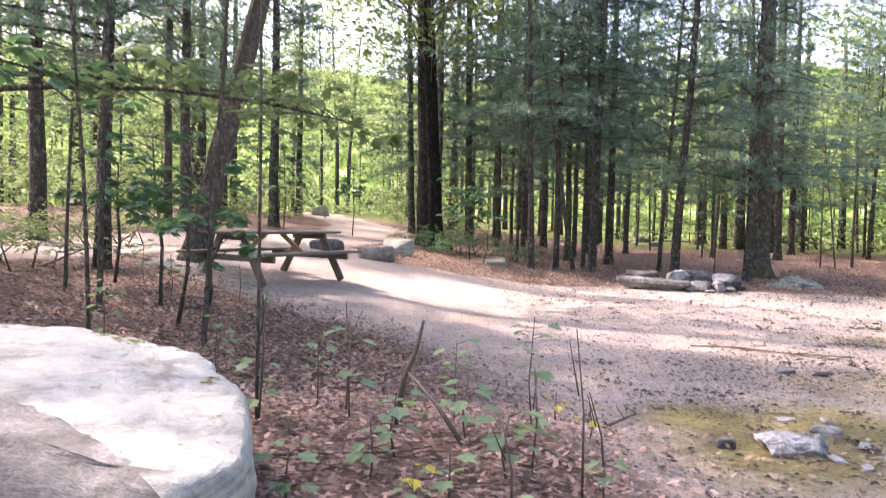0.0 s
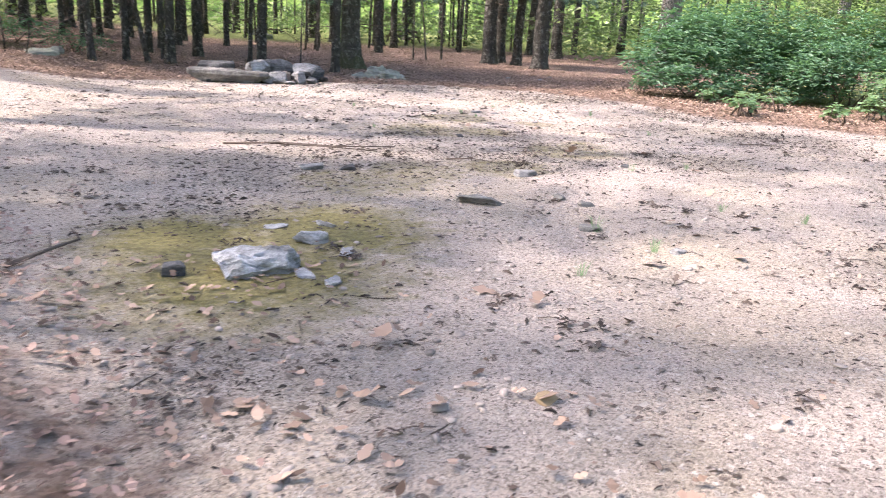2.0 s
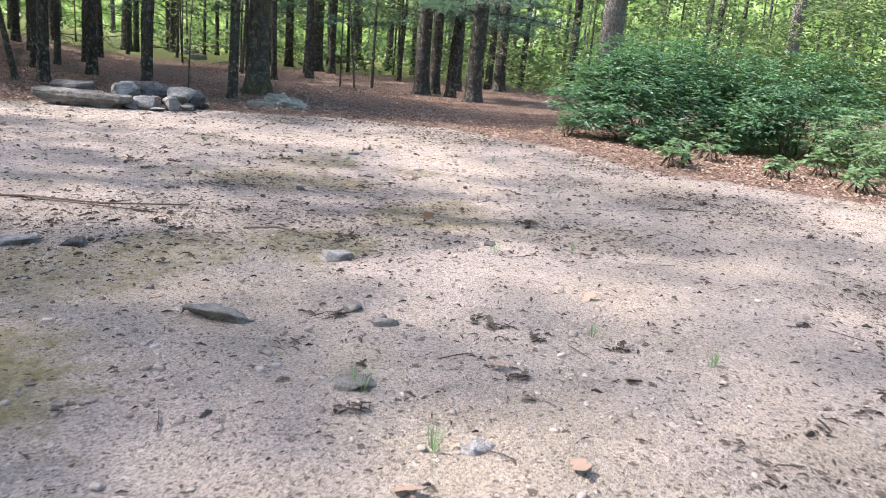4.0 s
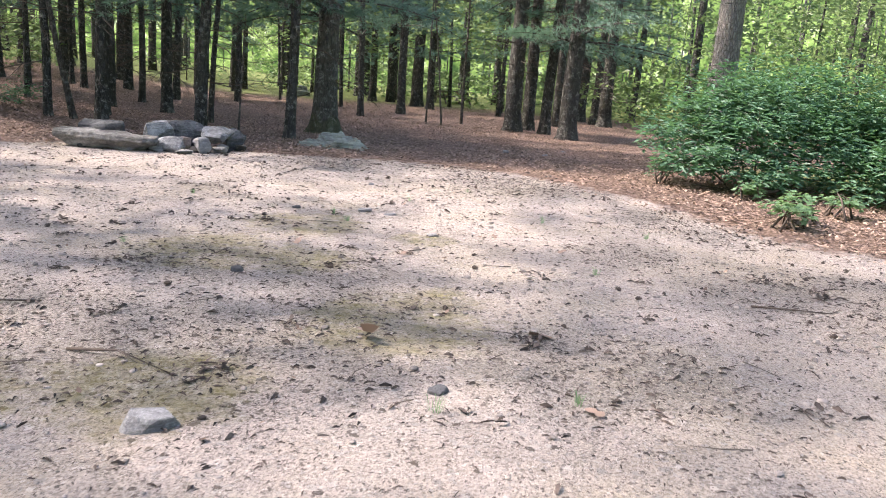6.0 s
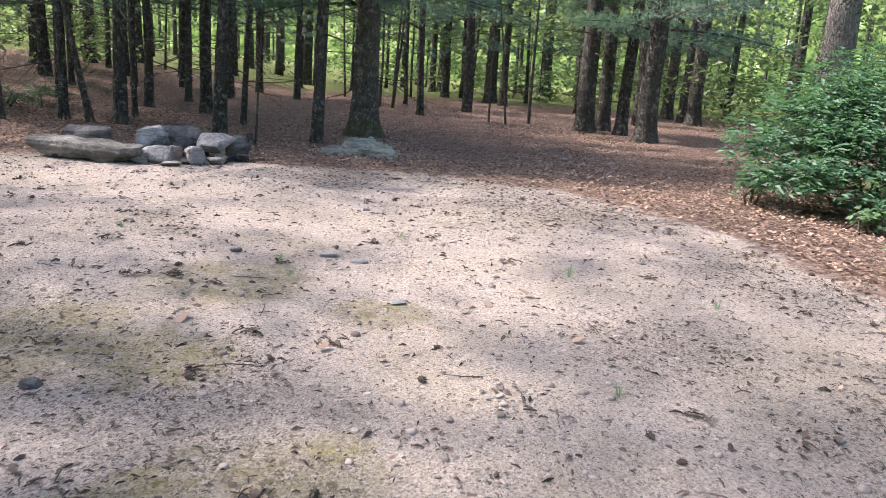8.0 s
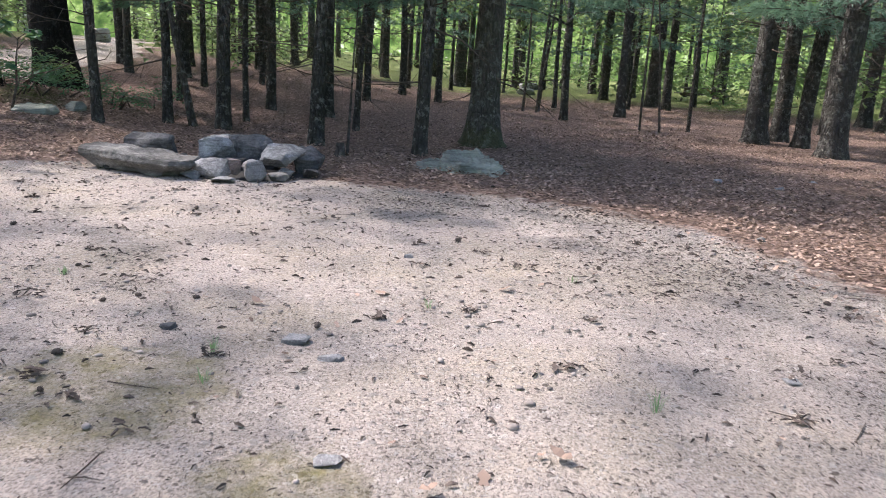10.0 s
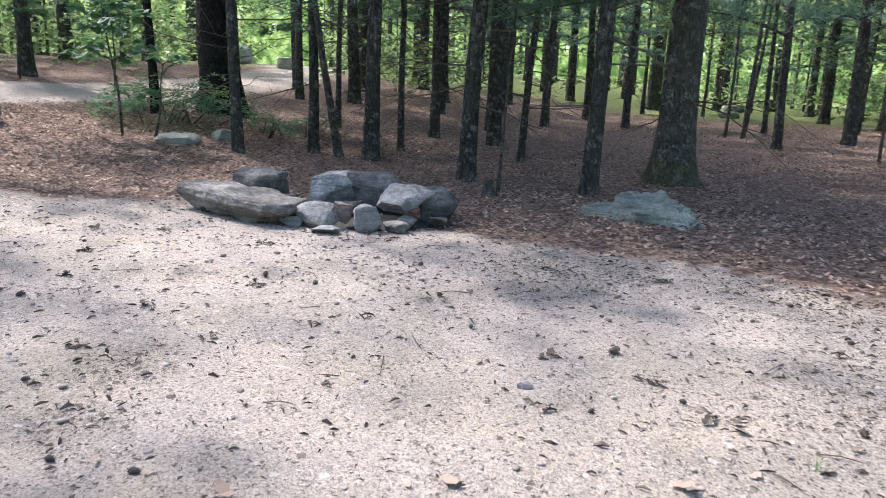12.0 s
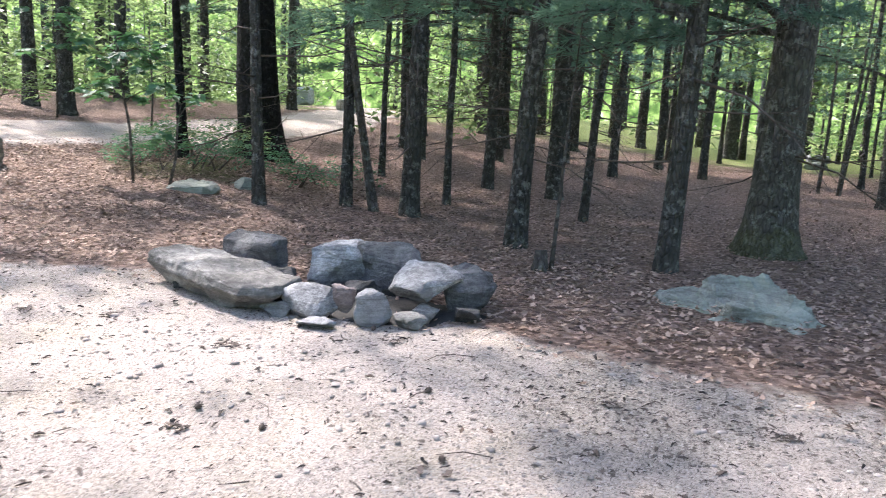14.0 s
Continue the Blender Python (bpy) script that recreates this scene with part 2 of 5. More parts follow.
FIRE_STONE = rock_material("fire_stone", (0.042, 0.042, 0.044), (0.235, 0.232, 0.23), (0.045, 0.045, 0.048), 0.75, 7.0)
LIGHT_STONE = rock_material("light_stone", (0.11, 0.108, 0.107), (0.60, 0.59, 0.58), (0.075, 0.075, 0.076), 0.7, 7.0)
COBBLE_STONE = rock_material("cobble_stone", (0.17, 0.16, 0.158), (0.44, 0.425, 0.42), (0.25, 0.235, 0.235), 0.4, 9.0)
PINK_STONE = rock_material("pinkish_stone", (0.22, 0.17, 0.155), (0.46, 0.38, 0.35), (0.12, 0.10, 0.095), 0.5, 8.0)
SOOTY_STONE = rock_material("sooty_stone", (0.018, 0.018, 0.018), (0.10, 0.098, 0.096), (0.16, 0.155, 0.15), 0.3, 7.0)
# Soot, near black so that it also paints the dark between ring stones.
SOOT_SHADE = plain_material("soot", (0.010, 0.010, 0.010), (0.05, 0.048, 0.045), 30)
SLAB_STONE = rock_material("slab_stone", (0.09, 0.086, 0.079), (0.44, 0.42, 0.385), (0.085, 0.08, 0.072), 0.7, 6.0)
GREEN_STONE = rock_material("lichen_stone", (0.14, 0.142, 0.122), (0.42, 0.43, 0.375), (0.27, 0.295, 0.235), 0.6, 4.0)
BLUE_STONE = rock_material("quartz_stone", (0.20, 0.205, 0.215), (0.74, 0.745, 0.75), (0.10, 0.10, 0.085), 0.6, 9.0)
CHIP = plain_material("bark_chips", (0.025, 0.02, 0.017), (0.15, 0.115, 0.095), 40)
PEBBLE = plain_material("pebbles", (0.13, 0.113, 0.10), (0.42, 0.365, 0.325), 25)


# ---- shape helpers ----
def sm(a, b, v):
    u = min(1.0, max(0.0, (v - a) / (b - a)))
    return u * u * (3 - 2 * u)


RAMP_S = [-999, -1.6, 0, 3, 8.8, 17, 30, 400]
RAMP_Z = [-0.173, -0.173, 0.0, 0.386, 0.85, 1.35, 1.5, 1.5]


def ramp_z(s):
    for i in range(1, len(RAMP_S)):
        if s <= RAMP_S[i]:
            return RAMP_Z[i - 1] + (RAMP_Z[i] - RAMP_Z[i - 1]) * (s - RAMP_S[i - 1]) / (RAMP_S[i] - RAMP_S[i - 1])
    return RAMP_Z[-1]


def ground_z(x, y):
    """The lie of the land: a flat clearing, a bank that climbs to the road, a low hump by the boulders."""
    s = -x + 0.25 * (y - 13)
    z = sum(ramp_z(s + o) for o in (-1.2, -0.6, 0, 0.6, 1.2)) / 5
    z += 0.26 * (1 - sm(0.4, 1.5, x)) * (1 - sm(4.0, 6.0, y))
    z -= 0.27 * math.exp(-((x + 0.3) ** 2 + (y - 25.3) ** 2) / 2.2)
    return z + 0.02 * noise.noise(Vector((x * 0.7, y * 0.7, 0))) * sm(1.0, 3.0, abs(x) + abs(y))


class Shape:
    """Collects vertices and faces for one mesh."""

    def __init__(self):
        self.v, self.f = [], []

    def add(self, verts, faces):
        b = len(self.v)
        self.v.extend(verts)
        self.f.extend([tuple(i + b for i in f) for f in faces])

    def tube(self, points, radii, sides=6, wobble=0.0, cap=True):
        ring0 = len(self.v)
        for i, p in enumerate(points):
            p = Vector(p)
            d = (Vector(points[min(i + 1, len(points) - 1)]) - Vector(points[max(i - 1, 0)])).normalized()
            a = d.orthogonal().normalized() if abs(d.z) < 0.8 else Vector((1, 0, 0)).cross(d).normalized()
            b = d.cross(a)
            for k in range(sides):
                an = 2 * math.pi * k / sides
                r = radii[i] * (1 + wobble * noise.noise(Vector((math.cos(an) * 1.7, math.sin(an) * 1.7, i * 0.55 + points[0][0]))))
                self.v.append(tuple(p + a * (math.cos(an) * r) + b * (math.sin(an) * r)))
        for i in range(len(points) - 1):
            for k in range(sides):
                k2 = (k + 1) % sides
                self.f.append((ring0 + i * sides + k, ring0 + i * sides + k2, ring0 + (i + 1) * sides + k2, ring0 + (i + 1) * sides + k))
        if cap:
            self.f.append(tuple(ring0 + (len(points) - 1) * sides + k for k in range(sides)))
            self.f.append(tuple(ring0 + k for k in reversed(range(sides))))

    def leaf(self, p, along, up, length, width, fold=0.25):
        """One small leaf, folded along its rib."""
        along, side = along.normalized(), along.cross(up).normalized()
        n = side.cross(along)
        m = p + along * (length * 0.45)
        pts = [p, m + side * (width / 2) + n * (width * fold), p + along * length - n * (length * 0.12), m - side * (width / 2) + n * (width * fold)]
        self.add([tuple(q) for q in pts], [(0, 1, 2), (0, 2, 3)])

    def mesh(self, name, material, smooth=True, wood=None, wood_material=None):
        me = bpy.data.meshes.new(name)
        k = len(self.f)
        if wood is not None:
            self.add(wood.v, wood.f)
        me.from_pydata(self.v, [], self.f)
        me.materials.append(material)
        if wood is not None:
            me.materials.append(wood_material)
            me.polygons.foreach_set("material_index", np.array([0] * k + [1] * (len(self.f) - k), dtype=np.int32))
        if smooth:
            me.shade_smooth()
        return me


def part(name, shape, material, parent, label="", smooth=True):
    """Links a shape (or a finished mesh) as one mesh object under a thing."""
    me = shape.mesh(name, material, smooth) if isinstance(shape, Shape) else shape
    ob = new(name, me)
    ob.parent = parent
    return tagged(ob, label)


def box_shape(sx, sy, sz, bevel=0.006):
    bm = bmesh.new()
    bmesh.ops.create_cube(bm, size=1.0)
    bmesh.ops.scale(bm, vec=(sx, sy, sz), verts=bm.verts)
    bmesh.ops.bevel(bm, geom=bm.edges[:], offset=bevel, segments=1, affect="EDGES")
    return bm


def bm_mesh(name, bm, material, smooth=False):
    me = bpy.data.meshes.new(name)
    bm.to_mesh(me)
    bm.free()
    me.materials.append(material)
    if smooth:
        me.shade_smooth()
    return me


def rand_dir(rng, flat=1.0):
    a, z = rng.uniform(0, 2 * math.pi), rng.uniform(-1, 1) * flat
    r = math.sqrt(max(0.0, 1 - z * z))
    return Vector((math.cos(a) * r, math.sin(a) * r, z))


def rock_mesh(name, size, seed, material, points=26, cuts=2, rough=0.05, boxy=0.55):
    """An angular stone: the hull of random points, rounded off, split finer and roughened. Its base lies near z = 0."""
    rng = random.Random(seed)
    bm = bmesh.new()
    for _ in range(points):
        d = rand_dir(rng)
        d = Vector([math.copysign(abs(c) ** boxy, c) for c in d])
        d = d / max(d.length, 1.0) ** 0.5
        bm.verts.new((d.x * size[0] / 2, d.y * size[1] / 2, d.z * size[2] / 2))
    res = bmesh.ops.convex_hull(bm, input=bm.verts)
    bmesh.ops.delete(bm, geom=[g for g in res["geom_interior"] if isinstance(g, bmesh.types.BMVert)], context="VERTS")
    bmesh.ops.dissolve_limit(bm, angle_limit=radians(14), verts=bm.verts, edges=bm.edges)
    bmesh.ops.bevel(bm, geom=bm.edges[:], offset=min(size) * 0.03, segments=1, affect="EDGES", profile=0.6)
    bmesh.ops.triangulate(bm, faces=bm.faces)
    for _ in range(cuts):
        longest = [e for e in bm.edges if e.calc_length() > max(size) * 0.05]
        bmesh.ops.subdivide_edges(bm, edges=longest, cuts=1)
        bmesh.ops.triangulate(bm, faces=[f for f in bm.faces if len(f.verts) > 3])
    bm.normal_update()
    m = min(size)
    for v in bm.verts:
        k = noise.fractal(v.co * (2.2 / m) + Vector((seed, 0, 0)), 0.8, 2.1, 5)
        v.co += v.normal * k * rough * m
    low = min(v.co.z for v in bm.verts)
    for v in bm.verts:
        v.co.z -= low
    me = bm_mesh(name, bm, material, True)
    me.set_sharp_from_angle(angle=radians(24))
    return me


def slab_rock(name, outline, top, slope, thick, inset, seed, material, rough=0.05, cell=0.06, lip=.9, drop=.22, foot=()):
    """A flat-topped rock over a plan outline: its top leans by slope, its sides run in by inset towards the bottom."""
    bm = bmesh.new()
    cx, cy = sum(p[0] for p in outline) / len(outline), sum(p[1] for p in outline) / len(outline)
    rng = random.Random(seed)
    for px, py in outline:
        z = top + slope[0] * (px - cx) + slope[1] * (py - cy) + rng.uniform(-.02, .02)
        bm.verts.new((cx + (px - cx) * lip, cy + (py - cy) * lip, z))
        bm.verts.new((px, py, z - thick * drop))
        bm.verts.new((cx + (px - cx) * (1 - inset), cy + (py - cy) * (1 - inset), z - thick))
    for q in foot:
        bm.verts.new(q)
    bmesh.ops.convex_hull(bm, input=bm.verts)
    bmesh.ops.bevel(bm, geom=bm.edges[:], offset=thick * (0.015 if foot else 0.04), segments=1, affect="EDGES")
    bmesh.ops.triangulate(bm, faces=bm.faces)
    for _ in range(4):
        longest = [e for e in bm.edges if e.calc_length() > cell]
        if not longest:
            break
        bmesh.ops.subdivide_edges(bm, edges=longest, cuts=1)
        bmesh.ops.triangulate(bm, faces=[f for f in bm.faces if len(f.verts) > 3])
    if foot:
        for _ in range(4):
            bmesh.ops.smooth_vert(bm, verts=bm.verts, factor=0.5, use_axis_x=True, use_axis_y=True, use_axis_z=True)
    bm.normal_update()
    for v in bm.verts:
        layered = noise.noise(Vector((v.co.x * 1.5, v.co.y * 1.5, v.co.z * 16 + seed)))
        v.co += v.normal * (noise.fractal(v.co * 3.5 + Vector((seed, 0, 0)), 0.8, 2.1, 5) * rough + layered * rough * .35) * thick
    me = bm_mesh(name, bm, material, True)
    me.set_sharp_from_angle(angle=radians(55 if foot else 26))
    return me


def rock(name, x, y, size, turn, seed, material, label, sink=0.03, lift=0.0, tilt=(0, 0), group="", **kw):
    ob = new(name, rock_mesh(name, size, seed, material, **kw))
    ob.matrix_world = pose(x, y, ground_z(x, y) - sink + lift, tilt[0], tilt[1], turn)
    return tagged(ob, label, "stone" if max(size) < 0.9 else "boulder", group)


# ---- ground ----
CLEARING = [(-2.6, 19.5), (-1.2, 17.0), (0.6, 16.2), (2.1, 16.2), (3.2, 16.6), (4.6, 16.9), (6.4, 16.4), (8.0, 16.1), (9.4, 15.6), (10.6, 14.6), (11.0, 12.4), (11.2, 10.6),
            (11.3, 9.0), (12.4, 7.2), (12.6, 4.0), (12.4, -2), (12, -30), (3.5, -30), (2.0, -2), (1.5, 1.6), (1.5, 2.6), (1.35, 3.5), (1.0, 4.4), (0.5, 6.0), (-0.1, 7.4),
            (-0.9, 8.5), (-2.0, 9.2), (-3.3, 10.4), (-4.6, 12.2), (-5.2, 15.5), (-4.4, 19.5)]
ROAD = [(-14, -20), (-9.5, 2), (-7.6, 10.5), (-5.6, 16.5), (-3.6, 21), (-2.7, 26), (-3.2, 32), (-6, 42), (-12, 55), (-22, 75)]


def seg_dist(px, py, a, b):
    dx, dy = b[0] - a[0], b[1] - a[1]
    u = np.clip(((px - a[0]) * dx + (py - a[1]) * dy) / (dx * dx + dy * dy), 0, 1)
    return np.hypot(px - a[0] - u * dx, py - a[1] - u * dy)


def gravel_depth(px, py):
    """Metres inside (+) or outside (-) the bare gravel."""
    inside = np.zeros(px.shape, bool)
    dist = np.full(px.shape, 1e9)
    for a, b in zip(CLEARING, CLEARING[1:] + CLEARING[:1]):
        dist = np.minimum(dist, seg_dist(px, py, a, b))
        if a[1] != b[1]:
            cross = (a[1] > py) != (b[1] > py)
            inside ^= cross & (px < (b[0] - a[0]) * (py - a[1]) / (b[1] - a[1]) + a[0])
    depth = np.where(inside, dist, -dist)
    road = np.full(px.shape, 1e9)
    for a, b in zip(ROAD, ROAD[1:]):
        road = np.minimum(road, seg_dist(px, py, a, b))
    return np.maximum(depth, 1.5 - road)


def axis(lo, hi, step, far):
    a = list(np.arange(lo, hi + step / 2, step))
    g = step
    while a[-1] < far:
        g *= 1.25
        a.append(a[-1] + g)
    g = step
    while a[0] > -far:
        g *= 1.25
        a.insert(0, a[0] - g)
    return np.array(a)


MOSS_SPOTS = [(2.25, 4.85, 1.2), (2.9, 5.5, 1.05), (2.0, 5.6, 0.85), (1.2, 2.3, 0.3), (1.7, 2.5, 0.22), (3.7, 6.9, 0.5), (4.3, 7.2, 0.4), (6.5, 10.6, 0.45), (6.2, 9.3, 0.35),
              (7.4, 9.9, 0.25), (0.7, 2.4, 0.25), (5.2, 7.1, 0.4), (6.9, 8.2, 0.25), (6.5, 7.8, 0.5), (5.6, 9.6, 0.5)]


# Debris zones; part of their darker grey is painted shade.
DEBRIS_SHADE_SPOTS = [(4.2, 8.0, 1.5), (5.6, 7.5, 1.3), (3.0, 7.6, 1.3), (7.2, 6.9, 0.9), (9.9, 7.6, 1.3), (8.9, 9.2, 0.7), (6.3, 9.0, 0.8), (9.9, 13.2, 1.6), (7.8, 15.3, 1.0), (9.6, 15.0, 1.2), (1.9, 3.6, 0.6),
                (2.2, 6.2, 0.8), (5.9, 12.7, 0.35), (6.1, 12.1, 0.3), (8.3, 4.5, 1.2), (10.6, 10.5, 1.2), (6.5, 8.2, 0.7), (5.4, 9.4, 0.9), (5.7, 3.4, 0.7)]


def build_ground():
    xs, ys = axis(-9, 15.5, 0.14, 420), axis(-1, 22, 0.14, 420)
    gx, gy = np.meshgrid(xs, ys)
    zs = np.array([ground_z(x, y) for x, y in zip(gx.ravel(), gy.ravel())])
    nx, ny = len(xs), len(ys)
    depth = gravel_depth(gx, gy).ravel()
    px, py = gx.ravel(), gy.ravel()
    for i in range(len(zs)):
        p = Vector((px[i], py[i], 0))
        zs[i] += 0.012 * noise.noise(p * 2.3) + (0.022 * noise.noise(p * 5.1) if depth[i] < 0.1 else 0.005 * noise.noise(p * 6.0))
    me = bpy.data.meshes.new("ground")
    faces = [(j * nx + i, j * nx + i + 1, (j + 1) * nx + i + 1, (j + 1) * nx + i) for j in range(ny - 1) for i in range(nx - 1)]
    me.from_pydata([(float(x), float(y), float(z)) for x, y, z in zip(px, py, zs)], [], faces)
    wob = np.array([noise.fractal(Vector((x * 0.45, y * 0.45, 3)), 1, 2, 4) for x, y in zip(px, py)])
    grav = np.clip(0.5 + (depth + 0.35 * wob) / np.where((px < 3) & (py < 9), 1.8, 1.1), 0, 1)
    moss = np.zeros(len(zs))
    for k, (mx, my, r) in enumerate(MOSS_SPOTS):
        moss = np.maximum(moss, np.clip(1.25 - np.hypot(px - mx, py - my) / (r * (1 if k < 3 else 1.5)), 0, 1 if k < 3 else 0.62))
    debris = np.full(len(zs), 0.05)
    for mx, my, r in DEBRIS_SHADE_SPOTS:
        debris = np.maximum(debris, np.clip(1.2 - np.hypot(px - mx, py - my) / r, 0, 0.75))
    far = np.clip((np.hypot(px - 6, py - 10) - 24) / 12, 0, 1)
    east = np.clip((px - 13.5) / 2.5, 0, 1) * np.clip((20 - py) / 5, 0, 1)
    bank = np.exp(-((px - 0.2) / 1.6) ** 2 - ((py - 21.6) / 2.0) ** 2)
    field = np.clip((py - 39) / 4, 0, 1) * np.clip((px - 0.5) / 2, 0, 1) * np.clip((15 - px) / 3, 0, 1)
    grass = np.where(depth > 0, 0, np.maximum.reduce([far * 0.75, field * 0.3, east * 0.7, bank * 0.6]))
    for key, values in (("gravel", grav), ("moss", moss), ("grass", grass), ("debris", debris)):
        me.attributes.new(key, "FLOAT", "POINT").data.foreach_set("value", values.astype(np.float32))
    me.materials.append(GROUND)
    me.shade_smooth()
    return tagged(new("ground", me), "trodden gravel clearing among brown leaf litter", "ground", kind="structure")


build_ground()


# ---- trees ----
def bough(shape, wood, root, away, length, rng, droop=0.12, tufts=26, needle=0.13, per=9, width=0.009):
    """A pine bough: a bent twig with flat side sprays that end in tufts of long needles."""
    away = away.normalized()
    side = away.cross(Vector((0, 0, 1))).normalized()
    pts = []
    for i in range(5):
        u = i / 4
        pts.append(root + away * (length * u) + Vector((0, 0, 0.10 * length * u - droop * length * u * u)) + side * (0.05 * length * math.sin(u * 3)))
    if wood is not None:
        wood.tube(pts, [0.018 * length * (1 - 0.8 * i / 4) * 0.6 + 0.003 for i in range(5)], 4)
    for _ in range(tufts):
        u = rng.uniform(0.22, 1.0)
        i = min(3, int(u * 4))
        base = pts[i].lerp(pts[i + 1], u * 4 - i)
        off = rng.uniform(-1, 1) * length * 0.36 * (1.15 - u)
        c = base + side * off + away * abs(off) * 0.5 + Vector((0, 0, rng.uniform(-0.03, 0.06) * length))
        d = (away + side * (off / length * 2.2) + Vector((0, 0, rng.uniform(-0.1, 0.35)))).normalized()
        for _ in range(per):
            nd = (d + rand_dir(rng) * 0.75).normalized()
            s = nd.orthogonal().normalized() * (width / 2)
            tip = c + nd * needle * rng.uniform(0.7, 1.15) - Vector((0, 0, needle * 0.15))
            shape.add([tuple(c + s), tuple(c - s), tuple(tip)], [(0, 1, 2)])


def pine_crown(seed, base, top, reach):
    rng = random.Random(seed)
    needles, wood = Shape(), Shape()
    z = base
    while z < top:
        u = (z - base) / (top - base)
        ln = reach * (0.75 + 0.5 * u if u < 0.25 else 0.95 * (1 - u) + 0.12)
        turn = rng.uniform(0, 6.28)
        n = rng.choice((3, 4, 4, 5))
        for k in range(n):
            a = turn + 6.283 * k / n + rng.uniform(-0.3, 0.3)
            bough(needles, wood, Vector((0, 0, z + rng.uniform(-0.2, 0.2))), Vector((math.cos(a), math.sin(a), 0.15 + 0.4 * u)), ln * rng.uniform(0.7, 1.1), rng, 0.15, 27, 0.24, 6, 0.024)
        z += rng.uniform(0.5, 0.8)
    return needles.mesh("crown", NEEDLES, False, wood, PINE_BARK)


def dead_branch_mesh(seed):
    """One bare, snapped side branch that points along x."""
    rng = random.Random(seed)
    s = Shape()
    ln = 1.0
    p1, p2 = Vector((0.55, rng.uniform(-.08, .08), rng.uniform(-.08, .05))), Vector((ln, rng.uniform(-.2, .2), rng.uniform(-.28, .08)))
    s.tube([Vector((0, 0, 0)), p1, p2], [0.013, 0.009, 0.003], 4)
    for _ in range(5):
        q = Vector((0, 0, 0)).lerp(p1, rng.uniform(.5, 1)) if rng.random() < .4 else p1.lerp(p2, rng.uniform(0, .9))
        s.tube([q, q + (Vector((1, 0, 0)) + rand_dir(rng) * 0.9) * rng.uniform(.12, .38)], [0.005, 0.002], 3)
    return s.mesh("dead_branch", DEAD_WOOD)


def low_bough_mesh(seed, length, tufts=46):
    """One green bough with its twig, pointing along x."""
    rng = random.Random(seed)
    needles, wood = Shape(), Shape()
    bough(needles, wood, Vector((0, 0, 0)), Vector((1, 0, 0.05)), length, rng, 0.16, tufts, 0.16, 13, 0.011)
    return needles.mesh("bough", NEEDLES, False, wood, PINE_BARK)


def leafy_crown(seed, base, top, reach, count, leaf=0.13, material=None):
    """A broadleaf crown: clumps of leaves round the ends of limbs, with gaps between."""
    rng = random.Random(seed)
    leaves, wood = Shape(), Shape()
    for _ in range(count):
        z, a = rng.uniform(base, top), rng.uniform(0, 6.28)
        u = (z - base) / (top - base)
        r = reach * math.sqrt(rng.uniform(0.05, 1)) * math.sin(math.pi * (0.15 + 0.75 * u))
        c = Vector((math.cos(a) * r, math.sin(a) * r, z))
        start = base * 0.8 + (z - base) * 0.65
        wood.tube([Vector((0, 0, start)), c * 0.5 + Vector((0, 0, start * 0.5 + 0.15)), c], [0.03, 0.02, 0.006], 4)
        for _ in range(66):
            p = c + Vector((rng.gauss(0, 0.7), rng.gauss(0, 0.7), rng.gauss(0, 0.25)))
            leaves.leaf(p, rand_dir(rng, 0.5), (Vector((0, 0, 1)) + rand_dir(rng) * 0.7).normalized(), leaf * rng.uniform(0.8, 1.5), leaf * rng.uniform(0.6, 0.9))
    return leaves.mesh("crown", material or BROADLEAF, False, wood, OAK_BARK)


def trunk_shape(diam, height, lean, seed, flare=1.45, sides=12, kink=0.05):
    rng = random.Random(seed)
    s = Shape()
    levels = [-0.25, 0.0, 0.12, 0.35, 0.8, 1.5, 2.3, 3.3, 4.6, 6.2, 8.2, 10.5, 13.0, height]
    levels = [z for z in levels if z <= height]
    pts, rad = [], []
    px, py = rng.uniform(0, 9), rng.uniform(0, 9)
    for z in levels:
        w = kink * min(1, max(0, z) / 1.5)
        pts.append(Vector((lean[0] * z + w * noise.noise(Vector((px, z * 0.45, 0))), lean[1] * z + w * noise.noise(Vector((py, z * 0.45, 5))), z)))
        f = 1 + (flare - 1) * math.exp(-max(z, 0) / 0.28)
        rad.append(diam / 2 * f * max(0.12, 1 - 0.8 * (max(z, 0) / height) ** 1.15))
    s.tube(pts, rad, sides, 0.16)
    return s


CROWNS = [pine_crown(11, 4.0, 15.5, 2.4), pine_crown(12, 4.8, 17.0, 2.7), pine_crown(13, 3.4, 14.0, 2.1)]
LEAFY = [leafy_crown(21, 6.0, 13.5, 5.4, 25, 0.27), leafy_crown(22, 7.0, 15.0, 5.8, 28, 0.27)]
SMALL_LEAFY = leafy_crown(23, 3.0, 8.0, 2.4, 30, 0.16)
DEAD = [dead_branch_mesh(30 + k) for k in range(6)]
BOUGHS = [low_bough_mesh(40 + k, 1.7 + 0.3 * k, 62) for k in range(4)]
count_trees = [0]


